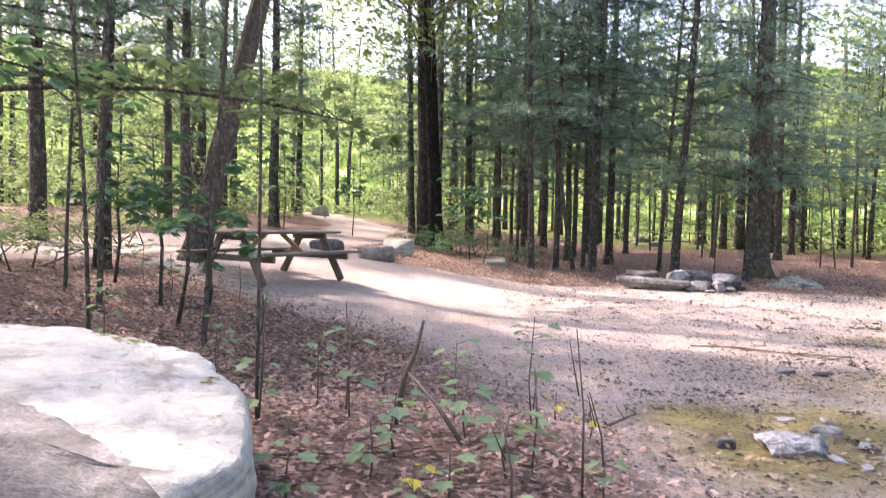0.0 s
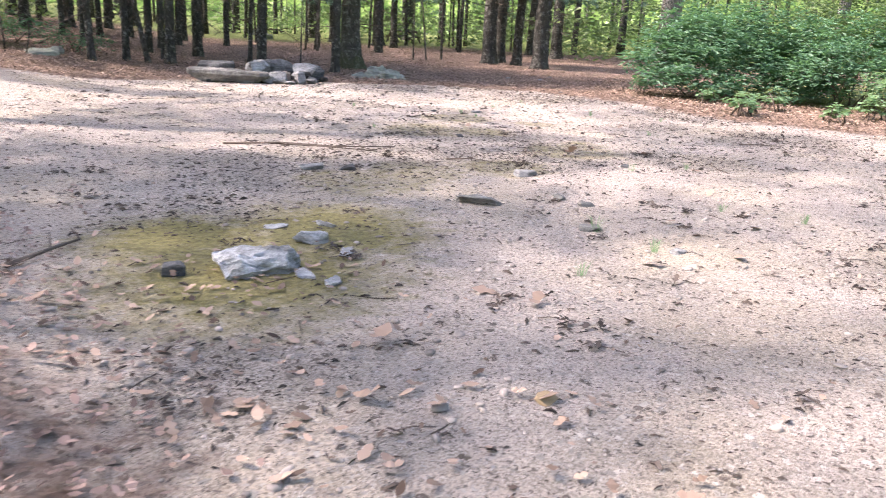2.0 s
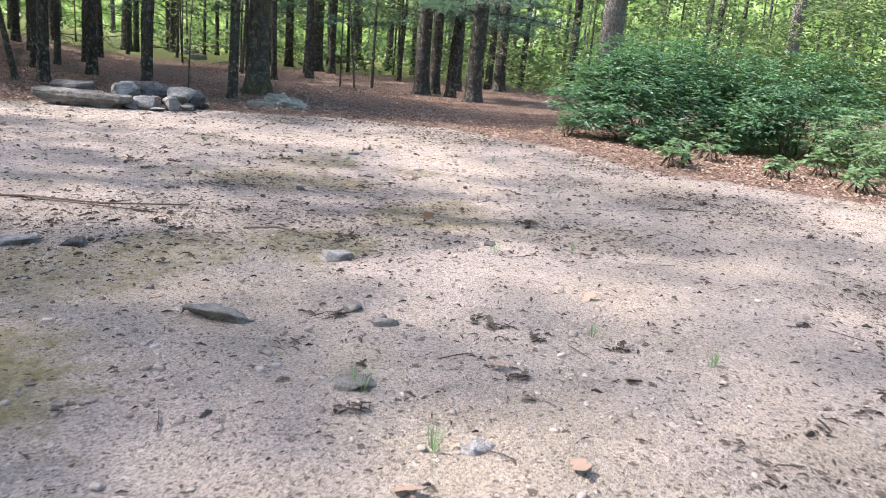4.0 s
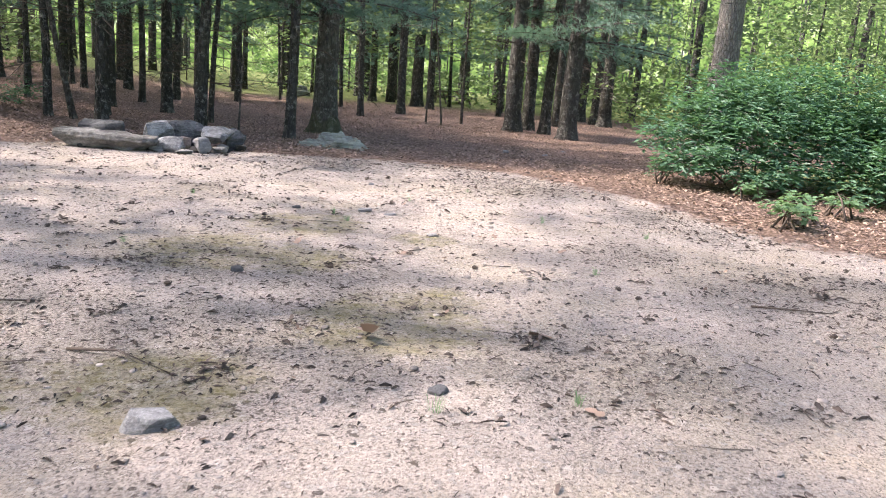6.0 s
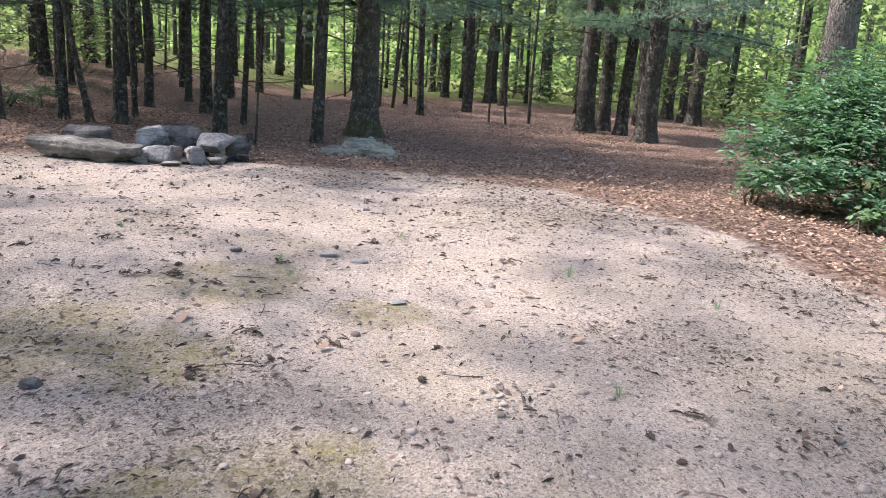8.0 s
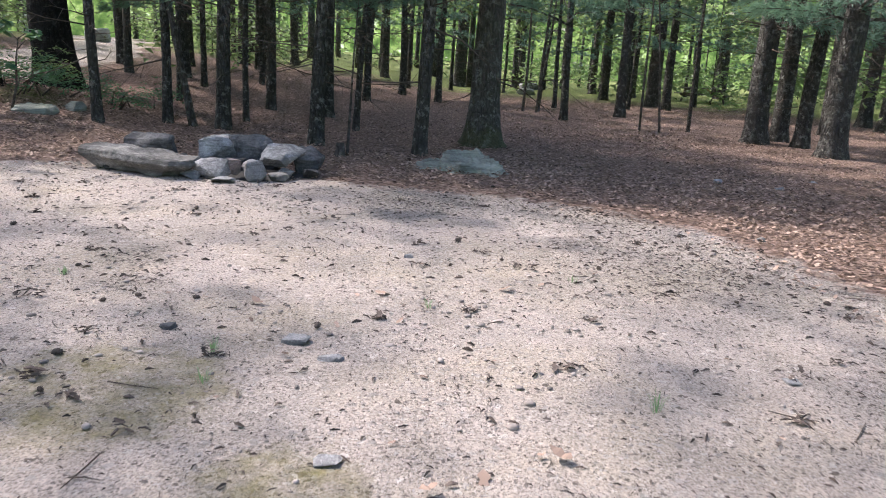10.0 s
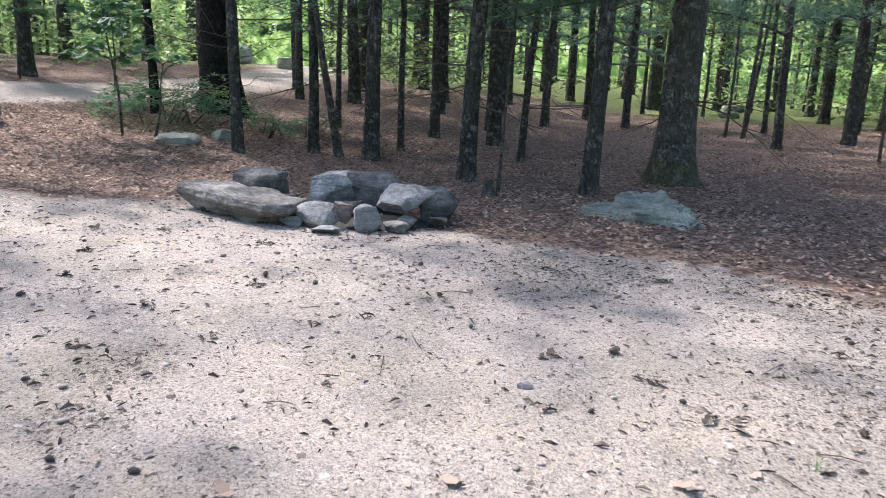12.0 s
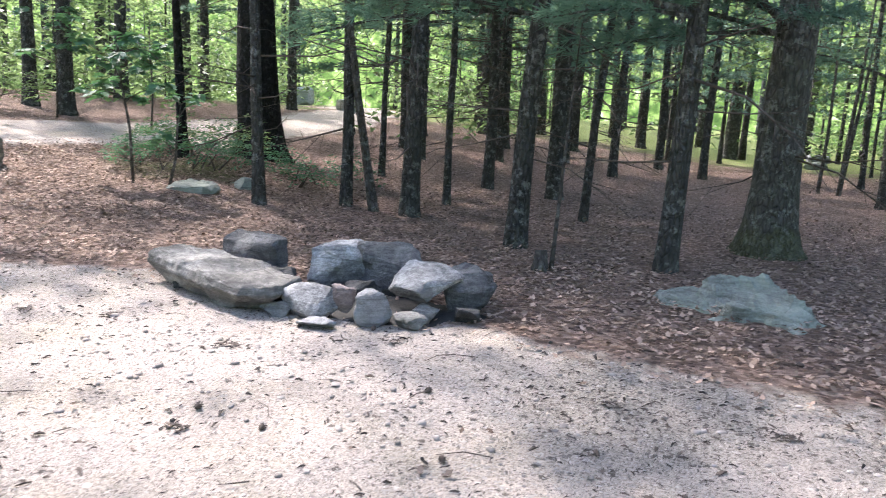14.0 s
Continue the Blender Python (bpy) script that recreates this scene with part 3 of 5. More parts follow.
def tree(x, y, diam, lean=(0, 0), kind="pine", height=None, bark=None, label="", category="tree", twigs=18, crown=True, flare=1.4, boughs=6, low=2.6, crown_scale=1.0, hanging=0):
    count_trees[0] += 1
    i = count_trees[0]
    rng = random.Random(i)
    root = new("pine_tree" if kind == "pine" else "broadleaf_tree")
    root.matrix_world = Matrix.Translation((x, y, ground_z(x, y)))
    h = height or (15 + (i * 37 % 30) / 10)
    part("trunk", trunk_shape(diam, h, lean, i, flare, 16 if diam > 0.25 else 9), bark or PINE_BARK, root)
    shear = Matrix(((1, 0, lean[0], 0), (0, 1, lean[1], 0), (0, 0, 1, 0), (0, 0, 0, 1)))
    if crown:
        me = CROWNS[i % 3] if kind == "pine" else (SMALL_LEAFY if h < 12 else LEAFY[i % 2])
        part("crown", me, None, root).matrix_local = shear @ pose(0, 0, 0, 0, 0, i * 67 % 360) @ Matrix.Diagonal((crown_scale, crown_scale, 1, 1))
    if kind == "pine":
        for _ in range(twigs):
            z, s = rng.uniform(0.9, 5.5), rng.uniform(0.35, 1.5)
            ob = part("dead_branch", DEAD[rng.randrange(6)], None, root)
            ob.matrix_local = shear @ Matrix.Translation((0, 0, z)) @ pose(0, 0, 0, 0, rng.uniform(-14, 20), rng.uniform(0, 360)) @ Matrix.Diagonal((s, s, s, 1))
        for k in range(boughs + hanging):
            z = rng.uniform(low, 8.0) if k < boughs else rng.uniform(2.45, 2.85)
            ob = part("bough", BOUGHS[rng.randrange(4)], None, root)
            s, turn = (rng.uniform(0.75, 1.2), rng.uniform(0, 360)) if k < boughs else (rng.uniform(1.1, 1.5), rng.uniform(190, 350))
            ob.matrix_local = shear @ Matrix.Translation((0, 0, z)) @ pose(0, 0, 0, 0, rng.uniform(-8, 14), turn) @ Matrix.Diagonal((s, s, s, 1))
    tagged(root, label or ("tall pine with rough grey-brown bark and bare lower twigs" if kind == "pine" else "slender broadleaf tree with a light green crown"), category)
    return root


PINES = [  # x, y, trunk diameter, lean
    (6.08, 19.82, 0.30, (0.05, 0)), (5.55, 25.3, 0.36, (0, 0)), (7.75, 19.25, 0.27, (0.025, 0)), (4.2, 21.35, 0.32, (0.02, 0)), (4.2, 25.6, 0.27, (0.0, 0)),
    (3.2, 21.4, 0.21, (0, 0)), (4.25, 22.9, 0.15, (0, 0)), (2.38, 20.4, 0.21, (-0.03, 0)), (-5.7, 25.4, 0.44, (0, 0)), (-7.7, 26.3, 0.43, (0, 0)),
    (6.46, 22.6, 0.16, (0.06, 0)), (5.95, 31.6, 0.30, (0.03, 0)), (5.75, 44.7, 0.42, (0, 0)), (9.4, 47.7, 0.62, (0.02, 0)), (13.1, 54.9, 0.4, (0, 0)), (3.2, 30.4, 0.26, (0, 0)),
    (-0.3, 34.0, 0.46, (0, 0)), (15.2, 24.5, 0.55, (0, 0)), (16.1, 25.3, 0.43, (0, 0)), (16.0, 24.0, 0.36, (0.04, 0)), (15.75, 22.2, 0.55, (0.02, 0)),
    (17.2, 39.5, 0.65, (0, 0)), (17.0, 37.0, 0.38, (0, 0)), (18.2, 53.2, 0.6, (0, 0)), (18.4, 47.5, 0.44, (0.02, 0)), (25.3, 53.6, 0.9, (0, 0)), (22.5, 33.0, 0.5, (0.03, 0)),
    (21.4, 29.3, 0.55, (0, 0)), (25.9, 34.1, 0.34, (0.03, 0)), (6.4, 56.4, 0.7, (0, 0)), (-10.5, 32.7, 0.58, (0, 0)), (-10.3, 37.0, 0.42, (0, 0)),
    (-18.7, 38.4, 0.7, (0, 0)), (-7.3, 20.0, 0.3, (0, 0)), (-6.5, 19.0, 0.36, (0, 0)), (-1.3, 31.0, 0.36, (-0.03, 0)), (-7.4, 38.6, 0.4, (0, 0)), (16.0, 43.3, 0.45, (0, 0)),
    (2.0, 27.9, 0.2, (0, 0)), (2.8, 31.2, 0.19, (0, 0)), (17.0, 50.5, 0.45, (0, 0)), (21.9, 30.9, 0.36, (0.03, 0)),
]
HANGING = [(6.08, 19.82), (7.75, 19.25), (15.2, 24.5), (16.0, 24.0), (15.75, 22.2)]
for x, y, d, lean in PINES:
    near = y < 33 and x > -5
    tree(x, y, d * (0.74 if y < 33 and x < 14 else 0.86), lean, twigs=22 if near else 6, boughs=21 if near else 16, low=3.5 if y < 26 else 2.5, crown_scale=0.68, hanging=4 if (x, y) in HANGING else 0)
tree(8.84, 21.1, 0.51, (0.0, 0), flare=1.75, crown_scale=0.7, twigs=12, hanging=7, boughs=8, low=3.4, bark=MOSSY_BARK, label="stout pine with ridged bark and a mossy flared foot")
tree(-0.42, 25.0, 0.84, (-0.04, 0), "broadleaf", 15, BACKLIT_BARK, "thick oak trunk, backlit dark painted in, a snapped stub at its foot", flare=1.6)
tree(-0.33, 22.4, 0.16, (-0.05, 0), "broadleaf", 13, BACKLIT_BARK, "slim leaning broadleaf tree on the bank")
tree(3.68, 21.3, 0.12, (-0.17, 0), "broadleaf", 8, OAK_BARK, "thin tree leaning against its neighbour", crown=False)
tree(-4.15, 12.6, 0.40, (0.23, 0.05), "broadleaf", 14, OAK_BARK, "leaning oak trunk beside the picnic table")
tree(16.6, 17.4, 0.58, (0.02, 0), "broadleaf", 15, GREY_BARK, "thick pale grey trunk behind the shrubs")
tree(19.0, 14.0, 0.30, (0, 0), "broadleaf", 14, GREY_BARK, "pale slender trunk among the shrubs")
for x, y, d, lean in [(13.02, 26.06, .06, (0, 0)), (13.5, 26.0, .06, (-.12, 0)), (14.4, 26.6, .1, (0, 0)), (10.85, 31.7, .09, (.02, 0)), (11.25, 31.4, .11, (.05, 0)), (11.4, 32.2, .1, (.09, 0)),
                      (-3.5, 7.7, .06, (0.02, 0)), (-2.17, 6.87, .05, (0.05, 0)), (-2.9, 6.2, .035, (-0.05, 0)), (-1.0, 4.1, .02, (0.0, 0)), (-4.2, 8.4, .04, (0.03, 0))]:
    tree(x, y, d, lean, "broadleaf", 6, OAK_BARK, "thin bare sapling stem rising from the leaf litter", "sapling", 0, False, 1.1)
for k, (x, y) in enumerate([(10.4, 38), (12.3, 34.5), (13.8, 41), (7.0, 40.5), (15.3, 36), (19.5, 41), (20.5, 36.8), (1.4, 37), (11.5, 45), (3.0, 41), (23, 42), (24.5, 38), (8.9, 43.5), (2.4, 24.6), (18.9, 33.6)]):
    tree(x, y, 0.09 + 0.012 * (k * 5 % 9), (0.02 * (k % 5 - 2), 0), height=9 + k % 4, label="young slender pine crowded among taller ones", twigs=6, boughs=12, low=1.9, crown=k % 2 == 0)
tree(-4.7, 10.4, 0.2, (0.03, 0), height=12, label="pine with dark low boughs at the clearing's edge", boughs=44, low=2.7)
tree(-7.2, 13.4, 0.28, (0.0, 0), height=14, label="pine with wide dark boughs beside the road", boughs=40, low=2.9)
for k, (x, y, d) in enumerate([(1.0, 29.5, .3), (2.4, 34.0, .35), (4.4, 33.2, .28), (0.4, 39.0, .4), (4.0, 37.5, .3), (1.6, 44.0, .35), (6.9, 36.4, .25), (-0.2, 28.6, .2), (4.9, 28.4, .18), (8.2, 34.0, .22), (11.6, 28.6, .2), (13.8, 31.2, .3), (18.6, 28.0, .3)]):
    tree(x, y, d, (0.012 * (k % 5 - 2), 0), label="straight dark pine standing deeper in the wood", twigs=8, boughs=12, low=2.4, crown_scale=0.55)
# unseen trees added for shade, which close the place beside and behind the walk
for x, y, d in [(-6, 3, .35), (-9, -4, .4), (-3, -7, .35), (2, -12, .4), (9, -12, .35), (16, -6, .35), (18, 2, .4), (20, 9, .35), (-12, 12, .4), (-13, 21, .4), (-4.9, 7.6, .28),
                (-9.0, 10.5, .3), (-5, -3, .3), (13.5, 1, .3)]:
    tree(x, y, d, (0, 0), "broadleaf", 14, OAK_BARK, "tall unseen broadleaf tree added to shade the clearing's edge", crown_scale=0.45 if (x, y) == (-4.9, 7.6) else 0.85)


def near_road(x, y, gap=2.3):
    """Whether a place outside the clearing lies on or beside the road."""
    for (ax, ay), (bx, by) in zip(ROAD, ROAD[1:]):
        u = min(1, max(0, ((x - ax) * (bx - ax) + (y - ay) * (by - ay)) / ((bx - ax) ** 2 + (by - ay) ** 2)))
        if math.hypot(x - ax - u * (bx - ax), y - ay - u * (by - ay)) < gap:
            return True
    return 2.5 < x < 12.5 and y < 14


def far_woods():
    """The leaves, thin stems and distant trunks of the wood beyond the clearing, and a canopy added for shade."""
    rng = random.Random(77)
    leaves, stems = Shape(), Shape()
    made = 0
    while made < 6200:
        a = radians(rng.uniform(-58, 72) if rng.random() < 0.78 else rng.uniform(72, 302))
        r = rng.uniform(20, 66)
        x, y = 6 + r * math.sin(a), 12 + r * math.cos(a)
        z = rng.uniform(0.15, 2.0) if rng.random() < 0.26 else rng.uniform(2.4, 13)
        if near_road(x, y) and (z < 4.5 or y < 31):
            continue
        if 0 < x < 13 and y > 40 and (0.7 < z < 2.4 or rng.random() < 0.4):
            continue
        if z < 2.4 and x > 1.5 and r < 36 and x < 20:
            continue
        if z > 2.4 and r < 26 and rng.random() < 0.6:
            continue
        c = Vector((x, y, ground_z(x, y) + z))
        size = 0.16 + 0.0035 * r
        for _ in range(20):
            p = c + Vector((rng.gauss(0, 0.6), rng.gauss(0, 0.6), rng.gauss(0, 0.26)))
            leaves.leaf(p, rand_dir(rng, 0.5), (Vector((0, 0, 1)) + rand_dir(rng) * 0.6).normalized(), size * rng.uniform(0.8, 1.5), size * rng.uniform(0.6, 1.0))
        made += 1
    tagged(new("far_foliage", leaves.mesh("far_foliage", BROADLEAF, False)), "sunlit green understorey leaves of the far wood", "foliage", kind="stuff")
    # High leaf clumps, mostly unseen, added to shade the forest floor.
    canopy = Shape()
    for _ in range(330):
        a, r = radians(rng.uniform(-75, 80)), 10 + 30 * math.sqrt(rng.random())
        x, y = 6 + r * math.sin(a), 12 + r * math.cos(a)
        # Holes left so that sun reaches the floor and the far grass.
        if math.hypot(x - 6.0, y - 33.5) < 5.5 or y < 19 or (near_road(x, y, 3.0) and y < 31 and rng.random() < .8) or (-8 < x < 13 and y > 43 and rng.random() < .7):
            continue
        c = Vector((x, y, ground_z(x, y) + rng.uniform(9, 17)))
        for _ in range(18):
            p = c + Vector((rng.gauss(0, 0.8), rng.gauss(0, 0.8), rng.gauss(0, 0.3)))
            canopy.leaf(p, rand_dir(rng, 0.5), (Vector((0, 0, 1)) + rand_dir(rng) * 0.6).normalized(), rng.uniform(0.3, 0.5), rng.uniform(0.2, 0.34))
    # More unseen clumps that shade the left of the wood.
    for _ in range(240):
        x, y = rng.uniform(-11, 4), rng.uniform(25, 41)
        c = Vector((x, y, ground_z(x, y) + rng.uniform(10, 17)))
        for _ in range(18):
            p = c + Vector((rng.gauss(0, 0.8), rng.gauss(0, 0.8), rng.gauss(0, 0.3)))
            canopy.leaf(p, rand_dir(rng, 0.5), (Vector((0, 0, 1)) + rand_dir(rng) * 0.6).normalized(), rng.uniform(0.3, 0.5), rng.uniform(0.2, 0.34))
    tagged(new("far_canopy", canopy.mesh("far_canopy", BROADLEAF, False)), "leaf canopy added high over the wood for shade, mostly out of view", "foliage", kind="stuff")
    for _ in range(230):
        a, r = radians(rng.uniform(-60, 75)), rng.uniform(33, 80)
        x, y = 6 + r * math.sin(a), 12 + r * math.cos(a)
        if near_road(x, y):
            continue
        d = rng.choice((0.06, 0.08, 0.12, 0.2, 0.3, 0.45))
        z = ground_z(x, y)
        tip = Vector((x + rng.uniform(-.8, .8), y, z + 14))
        stems.tube([Vector((x, y, z - 0.2)), Vector((x, y, z + 1)), Vector((x, y, z + 4)).lerp(tip, 0.1), tip], [d * .65, d * .5, d * .45, d * .2], 7)
    tagged(new("far_trunks", stems.mesh("far_trunks", PINE_BARK)), "dark trunks of the distant wood", "trees", kind="stuff")


far_woods()


def backdrop():
    """A glowing ring of far forest that closes the view, its sunlit gaps painted in."""
    n = Nodes("glowing_forest")
    # Emissive colours stand in for daylight on far leaves and sky between them.
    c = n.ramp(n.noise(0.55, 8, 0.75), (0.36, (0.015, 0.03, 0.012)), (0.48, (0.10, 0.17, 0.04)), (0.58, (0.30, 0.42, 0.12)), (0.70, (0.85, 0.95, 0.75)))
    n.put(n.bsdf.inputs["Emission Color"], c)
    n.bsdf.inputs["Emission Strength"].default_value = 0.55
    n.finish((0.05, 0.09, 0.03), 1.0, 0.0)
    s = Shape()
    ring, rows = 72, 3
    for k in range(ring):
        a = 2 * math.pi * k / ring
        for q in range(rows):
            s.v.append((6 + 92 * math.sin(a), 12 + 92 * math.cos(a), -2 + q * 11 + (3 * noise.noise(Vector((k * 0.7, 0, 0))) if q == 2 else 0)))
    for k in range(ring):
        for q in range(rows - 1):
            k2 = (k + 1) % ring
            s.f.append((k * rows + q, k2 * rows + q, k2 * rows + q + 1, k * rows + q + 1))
    tagged(new("backdrop", s.mesh("backdrop", n.mat)), "glowing backdrop of distant forest with sunlit gaps painted in", "backdrop", kind="structure")


backdrop()


# ---- picnic table ----
def picnic_table():
    root = new("picnic_table")
    L = 2.35

    def plank(name, sx, sy, sz, m, material=TABLE_WOOD, label=""):
        ob = part(name, bm_mesh(name, box_shape(sx, sy, sz), material), None, root, label)
        ob.matrix_local = m
        return ob

    for i in range(5):
        plank("top_plank", L, 0.138, 0.04, pose(0, -0.296 + 0.148 * i, 0.74))
    for s in (-1, 1):
        for j in range(2):
            plank("bench_plank", L, 0.135, 0.04, pose(0, s * (0.60 + 0.145 * j), 0.44))
        plank("seat_beam", 0.045, 1.62, 0.09, pose(s * 0.80, 0, 0.372))
        plank("top_beam", 0.045, 0.70, 0.09, pose(s * 0.80, 0, 0.674))
        for e in (-1, 1):
            plank("leg", 0.045, 0.12, 0.86, pose(s * 0.848, e * 0.43, 0.36, e * 31))
        # The brace's yellow sunlit tone is painted in with a paler timber.
        plank("brace", 0.66, 0.09, 0.04, pose(s * 0.45, 0, 0.53, 0, s * 34), PALE_TIMBER, "diagonal brace with its sunlit tone put into the colour")
    root.matrix_world = pose(-2.62, 11.7, ground_z(-2.55, 11.6) - 0.02, 0, 0, 58)
    return tagged(root, "weathered grey timber picnic table with attached benches", "picnic table")


table = picnic_table()
far_table = copy_thing(table, pose(21.8, 46.5, ground_z(21.8, 46.5) - 0.02, 0, 0, 12))
tagged(far_table, "yellowish timber picnic table far off under the pines", "picnic table")

# ---- boulders and the fire ring ----
ob = new("boulder", slab_rock("boulder", [(-1.0, .1), (-1.0, .7), (-.35, 1.15), (.3, 1.15), (.66, .9), (.98, .42), (1.16, -.1), (1.2, -.42), (1.08, -.66), (.85, -.55), (.4, -.1)], .52, (-.1, .02), .9, .16, 5, GRANITE, .03, .06, .97, .12,
                               [(-.6, -.6, -.1), (.1, -.85, -.2), (.75, -.95, -.25), (1.0, -.8, 0)]))
ob.data.materials.append(DARKER_GRANITE)
# Faces in front of the ridge take the darker granite.
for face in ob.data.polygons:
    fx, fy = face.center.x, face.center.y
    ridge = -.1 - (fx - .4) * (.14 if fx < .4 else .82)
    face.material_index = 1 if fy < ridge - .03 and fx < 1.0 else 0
ob.matrix_world = pose(-1.82, 2.82, 0.06)
tagged(ob, "large pale granite boulder with faint lichen among dead leaves", "boulder")
rock("mossy_rock", -0.10, 2.25, (0.72, 0.62, 0.45), 20, 8, MOSSY_GRANITE, "pale rounded rock capped with green moss", 0.14, cuts=3, rough=0.04)
RING = "stones of the fire ring"
ob = new("stone_slab", slab_rock("stone_slab", [(-.84, .04), (-.74, .24), (-.4, .34), (.1, .35), (.60, .26), (.70, .10), (.73, -.16), (.55, -.33), (.1, -.27), (-.5, -.14), (-.80, -.06)], .215, (.0, .05), .19, .24, 6, SLAB_STONE, .19, .026, .97, .3))
ob.matrix_world = pose(4.60, 16.28, ground_z(4.6, 16.3), 0, 1, -15)
tagged(ob, "long flat tan slab forming a seat on the fire ring", "stone", RING)
for x, y, size, turn, seed, mat, lift, lab in [
    (4.48, 16.98, (0.84, 0.40, 0.58), -22, 51, FIRE_STONE, 0, "upright grey block at the back of the fire ring"),
    (5.26, 16.94, (0.62, 0.50, 0.46), 10, 152, LIGHT_STONE, 0, "pale angular stone at the back of the fire ring"),
    (5.76, 17.0, (1.02, 0.50, 0.49), -16, 53, FIRE_STONE, 0, "long dark sooty stone at the back of the fire ring"),
    (6.16, 16.50, (0.62, 0.42, 0.29), -16, 154, LIGHT_STONE, 0.13, "pale stone propped over a gap in the fire ring"),
    (6.42, 16.76, (0.44, 0.48, 0.37), 25, 155, FIRE_STONE, 0, "squarish dark grey block closing the fire ring"),
    (5.46, 16.07, (0.42, 0.32, 0.28), -25, 156, LIGHT_STONE, 0, "wedge-shaped grey stone in the fire ring's front"),
    (5.67, 16.18, (0.18, 0.16, 0.27), 10, 57, PINK_STONE, 0, "small upright pinkish stone in the fire ring"),
    (5.89, 16.13, (0.33, 0.29, 0.29), 40, 258, COBBLE_STONE, 0, "rounded grey cobble in the fire ring's front"),
    (6.16, 16.19, (0.32, 0.22, 0.12), -20, 59, SLAB_STONE, 0, "low flat stone under the propped one"),
    (5.64, 15.84, (0.28, 0.20, 0.12), 5, 60, LIGHT_STONE, 0, "pale flat chip lying before the fire ring"),
    (6.24, 16.33, (0.24, 0.18, 0.17), -5, 61, SLAB_STONE, 0.0, "thin tan flake wedged between fire ring stones"),
    (5.24, 15.98, (0.24, 0.2, 0.14), -5, 62, SLAB_STONE, 0, "small tan stone propping the slab"),
    (4.26, 16.38, (0.26, 0.22, 0.10), 15, 65, SOOTY_STONE, 0, "dark stone wedged under the raised end of the slab"),
    (4.9, 16.6, (0.36, 0.3, 0.24), 35, 63, SOOTY_STONE, 0, "sooty stone inside the fire ring"),
    (5.62, 16.62, (0.36, 0.24, 0.22), 60, 66, SOOTY_STONE, 0, "blackened stone in the middle of the fire ring"),
    (6.34, 17.08, (0.42, 0.34, 0.34), 75, 64, FIRE_STONE, 0, "dark stone at the back of the fire ring"),
    (6.50, 16.42, (0.22, 0.2, 0.15), 30, 67, SOOTY_STONE, 0, "small blackened stone at the ring's corner"),
]:
    rock("fire_ring_stone", x, y, size, turn, seed, mat, lab, 0.02, lift, group=RING, points=15, rough=0.09)


def ash_bed():
    """Charred sticks and ash in the ring; the black bed also paints the shade of its gaps."""
    rng = random.Random(9)
    s = Shape()
    for _ in range(16):
        x, y, a = rng.uniform(5.0, 5.9), rng.uniform(16.4, 16.9), rng.uniform(0, 3.1)
        d, z = Vector((math.cos(a), math.sin(a), rng.uniform(-.1, .1))) * rng.uniform(.08, .18), ground_z(x, y) + .03
        s.tube([Vector((x, y, z)) - d, Vector((x, y, z + .01)), Vector((x, y, z)) + d], [.012, .016, .010], 5)
    tagged(new("charred_sticks", s.mesh("charred_sticks", CHIP)), "charred stick ends lying in the fire ring", "firewood", kind="stuff")
    bed = Shape()
    rings, spokes = 5, 26
    for q in range(rings):
        for k in range(spokes):
            t, u = 6.2832 * k / spokes, (q + .15) / (rings - 1 + .15)
            edge = 1 + .25 * noise.noise(Vector((math.cos(t) * 2, math.sin(t) * 2, 5)))
            x, y = 5.68 + .98 * u * edge * math.cos(t), 16.52 + .46 * u * edge * math.sin(t)
            bed.v.append((x, y, ground_z(x, y) + .045 * (1 - u ** 3) - .012 * (u > .99) + .012 * noise.noise(Vector((x * 9, y * 9, 0)))))
    for q in range(rings - 1):
        for k in range(spokes):
            k2 = (k + 1) % spokes
            bed.f.append((q * spokes + k, (q + 1) * spokes + k, (q + 1) * spokes + k2, q * spokes + k2))
    bed.f.append(tuple(range(spokes)))
    tagged(new("ash_bed", bed.mesh("ash_bed", SOOT_SHADE)), "black bed of ash and soot, with the ring's gap shade painted in", "ash")


ash_bed()
ob = new("flat_boulder", slab_rock("flat_boulder", [(-.37, .45), (.18, .58), (.5, .08), (.35, -.4), (-.14, -.44), (-.34, -.2)], .155, (.05, .14), .3, -.2, 7, GREEN_STONE, .34, .04, .72, .45))
ob.matrix_world = pose(8.42, 17.78, ground_z(8.42, 17.75))
tagged(ob, "low cracked boulder greened with lichen", "boulder")
ob = new("flat_boulder", slab_rock("flat_boulder", [(-.42, .12), (-.3, -.08), (.06, -.34), (.26, -.1), (.22, .3), (-.1, .34)], .075, (.04, .10), .22, -.15, 17, GREEN_STONE, .4, .04, .75, .4))
ob.matrix_world = pose(8.04, 17.93, ground_z(8.04, 17.93))
tagged(ob, "lower shelf of lichened rock beside the cracked boulder", "boulder")
rock("quartz_stone", 2.30, 4.92, (0.56, 0.36, 0.22), 5, 272, BLUE_STONE, "bluish white quartz stone half sunk in moss", 0.09, points=11, rough=0.17, cuts=3)
for x, y, sx, sy, sz, turn, seed in [(2.74, 5.28, .27, .17, .1, 20, 281), (2.95, 5.62, .2, .14, .05, -30, 282), (2.85, 5.0, .13, .09, .06, 60, 283), (2.62, 5.66, .2, .12, .05, 0, 284), (2.62, 4.55, .15, .1, .05, 30, 286), (2.52, 4.72, .16, .12, .06, 80, 287)]:
    rock("quartz_stone", x, y, (sx, sy, sz), turn, seed, BLUE_STONE, "small pale quartz stone showing through moss", 0.02, cuts=2, points=10, rough=0.14)
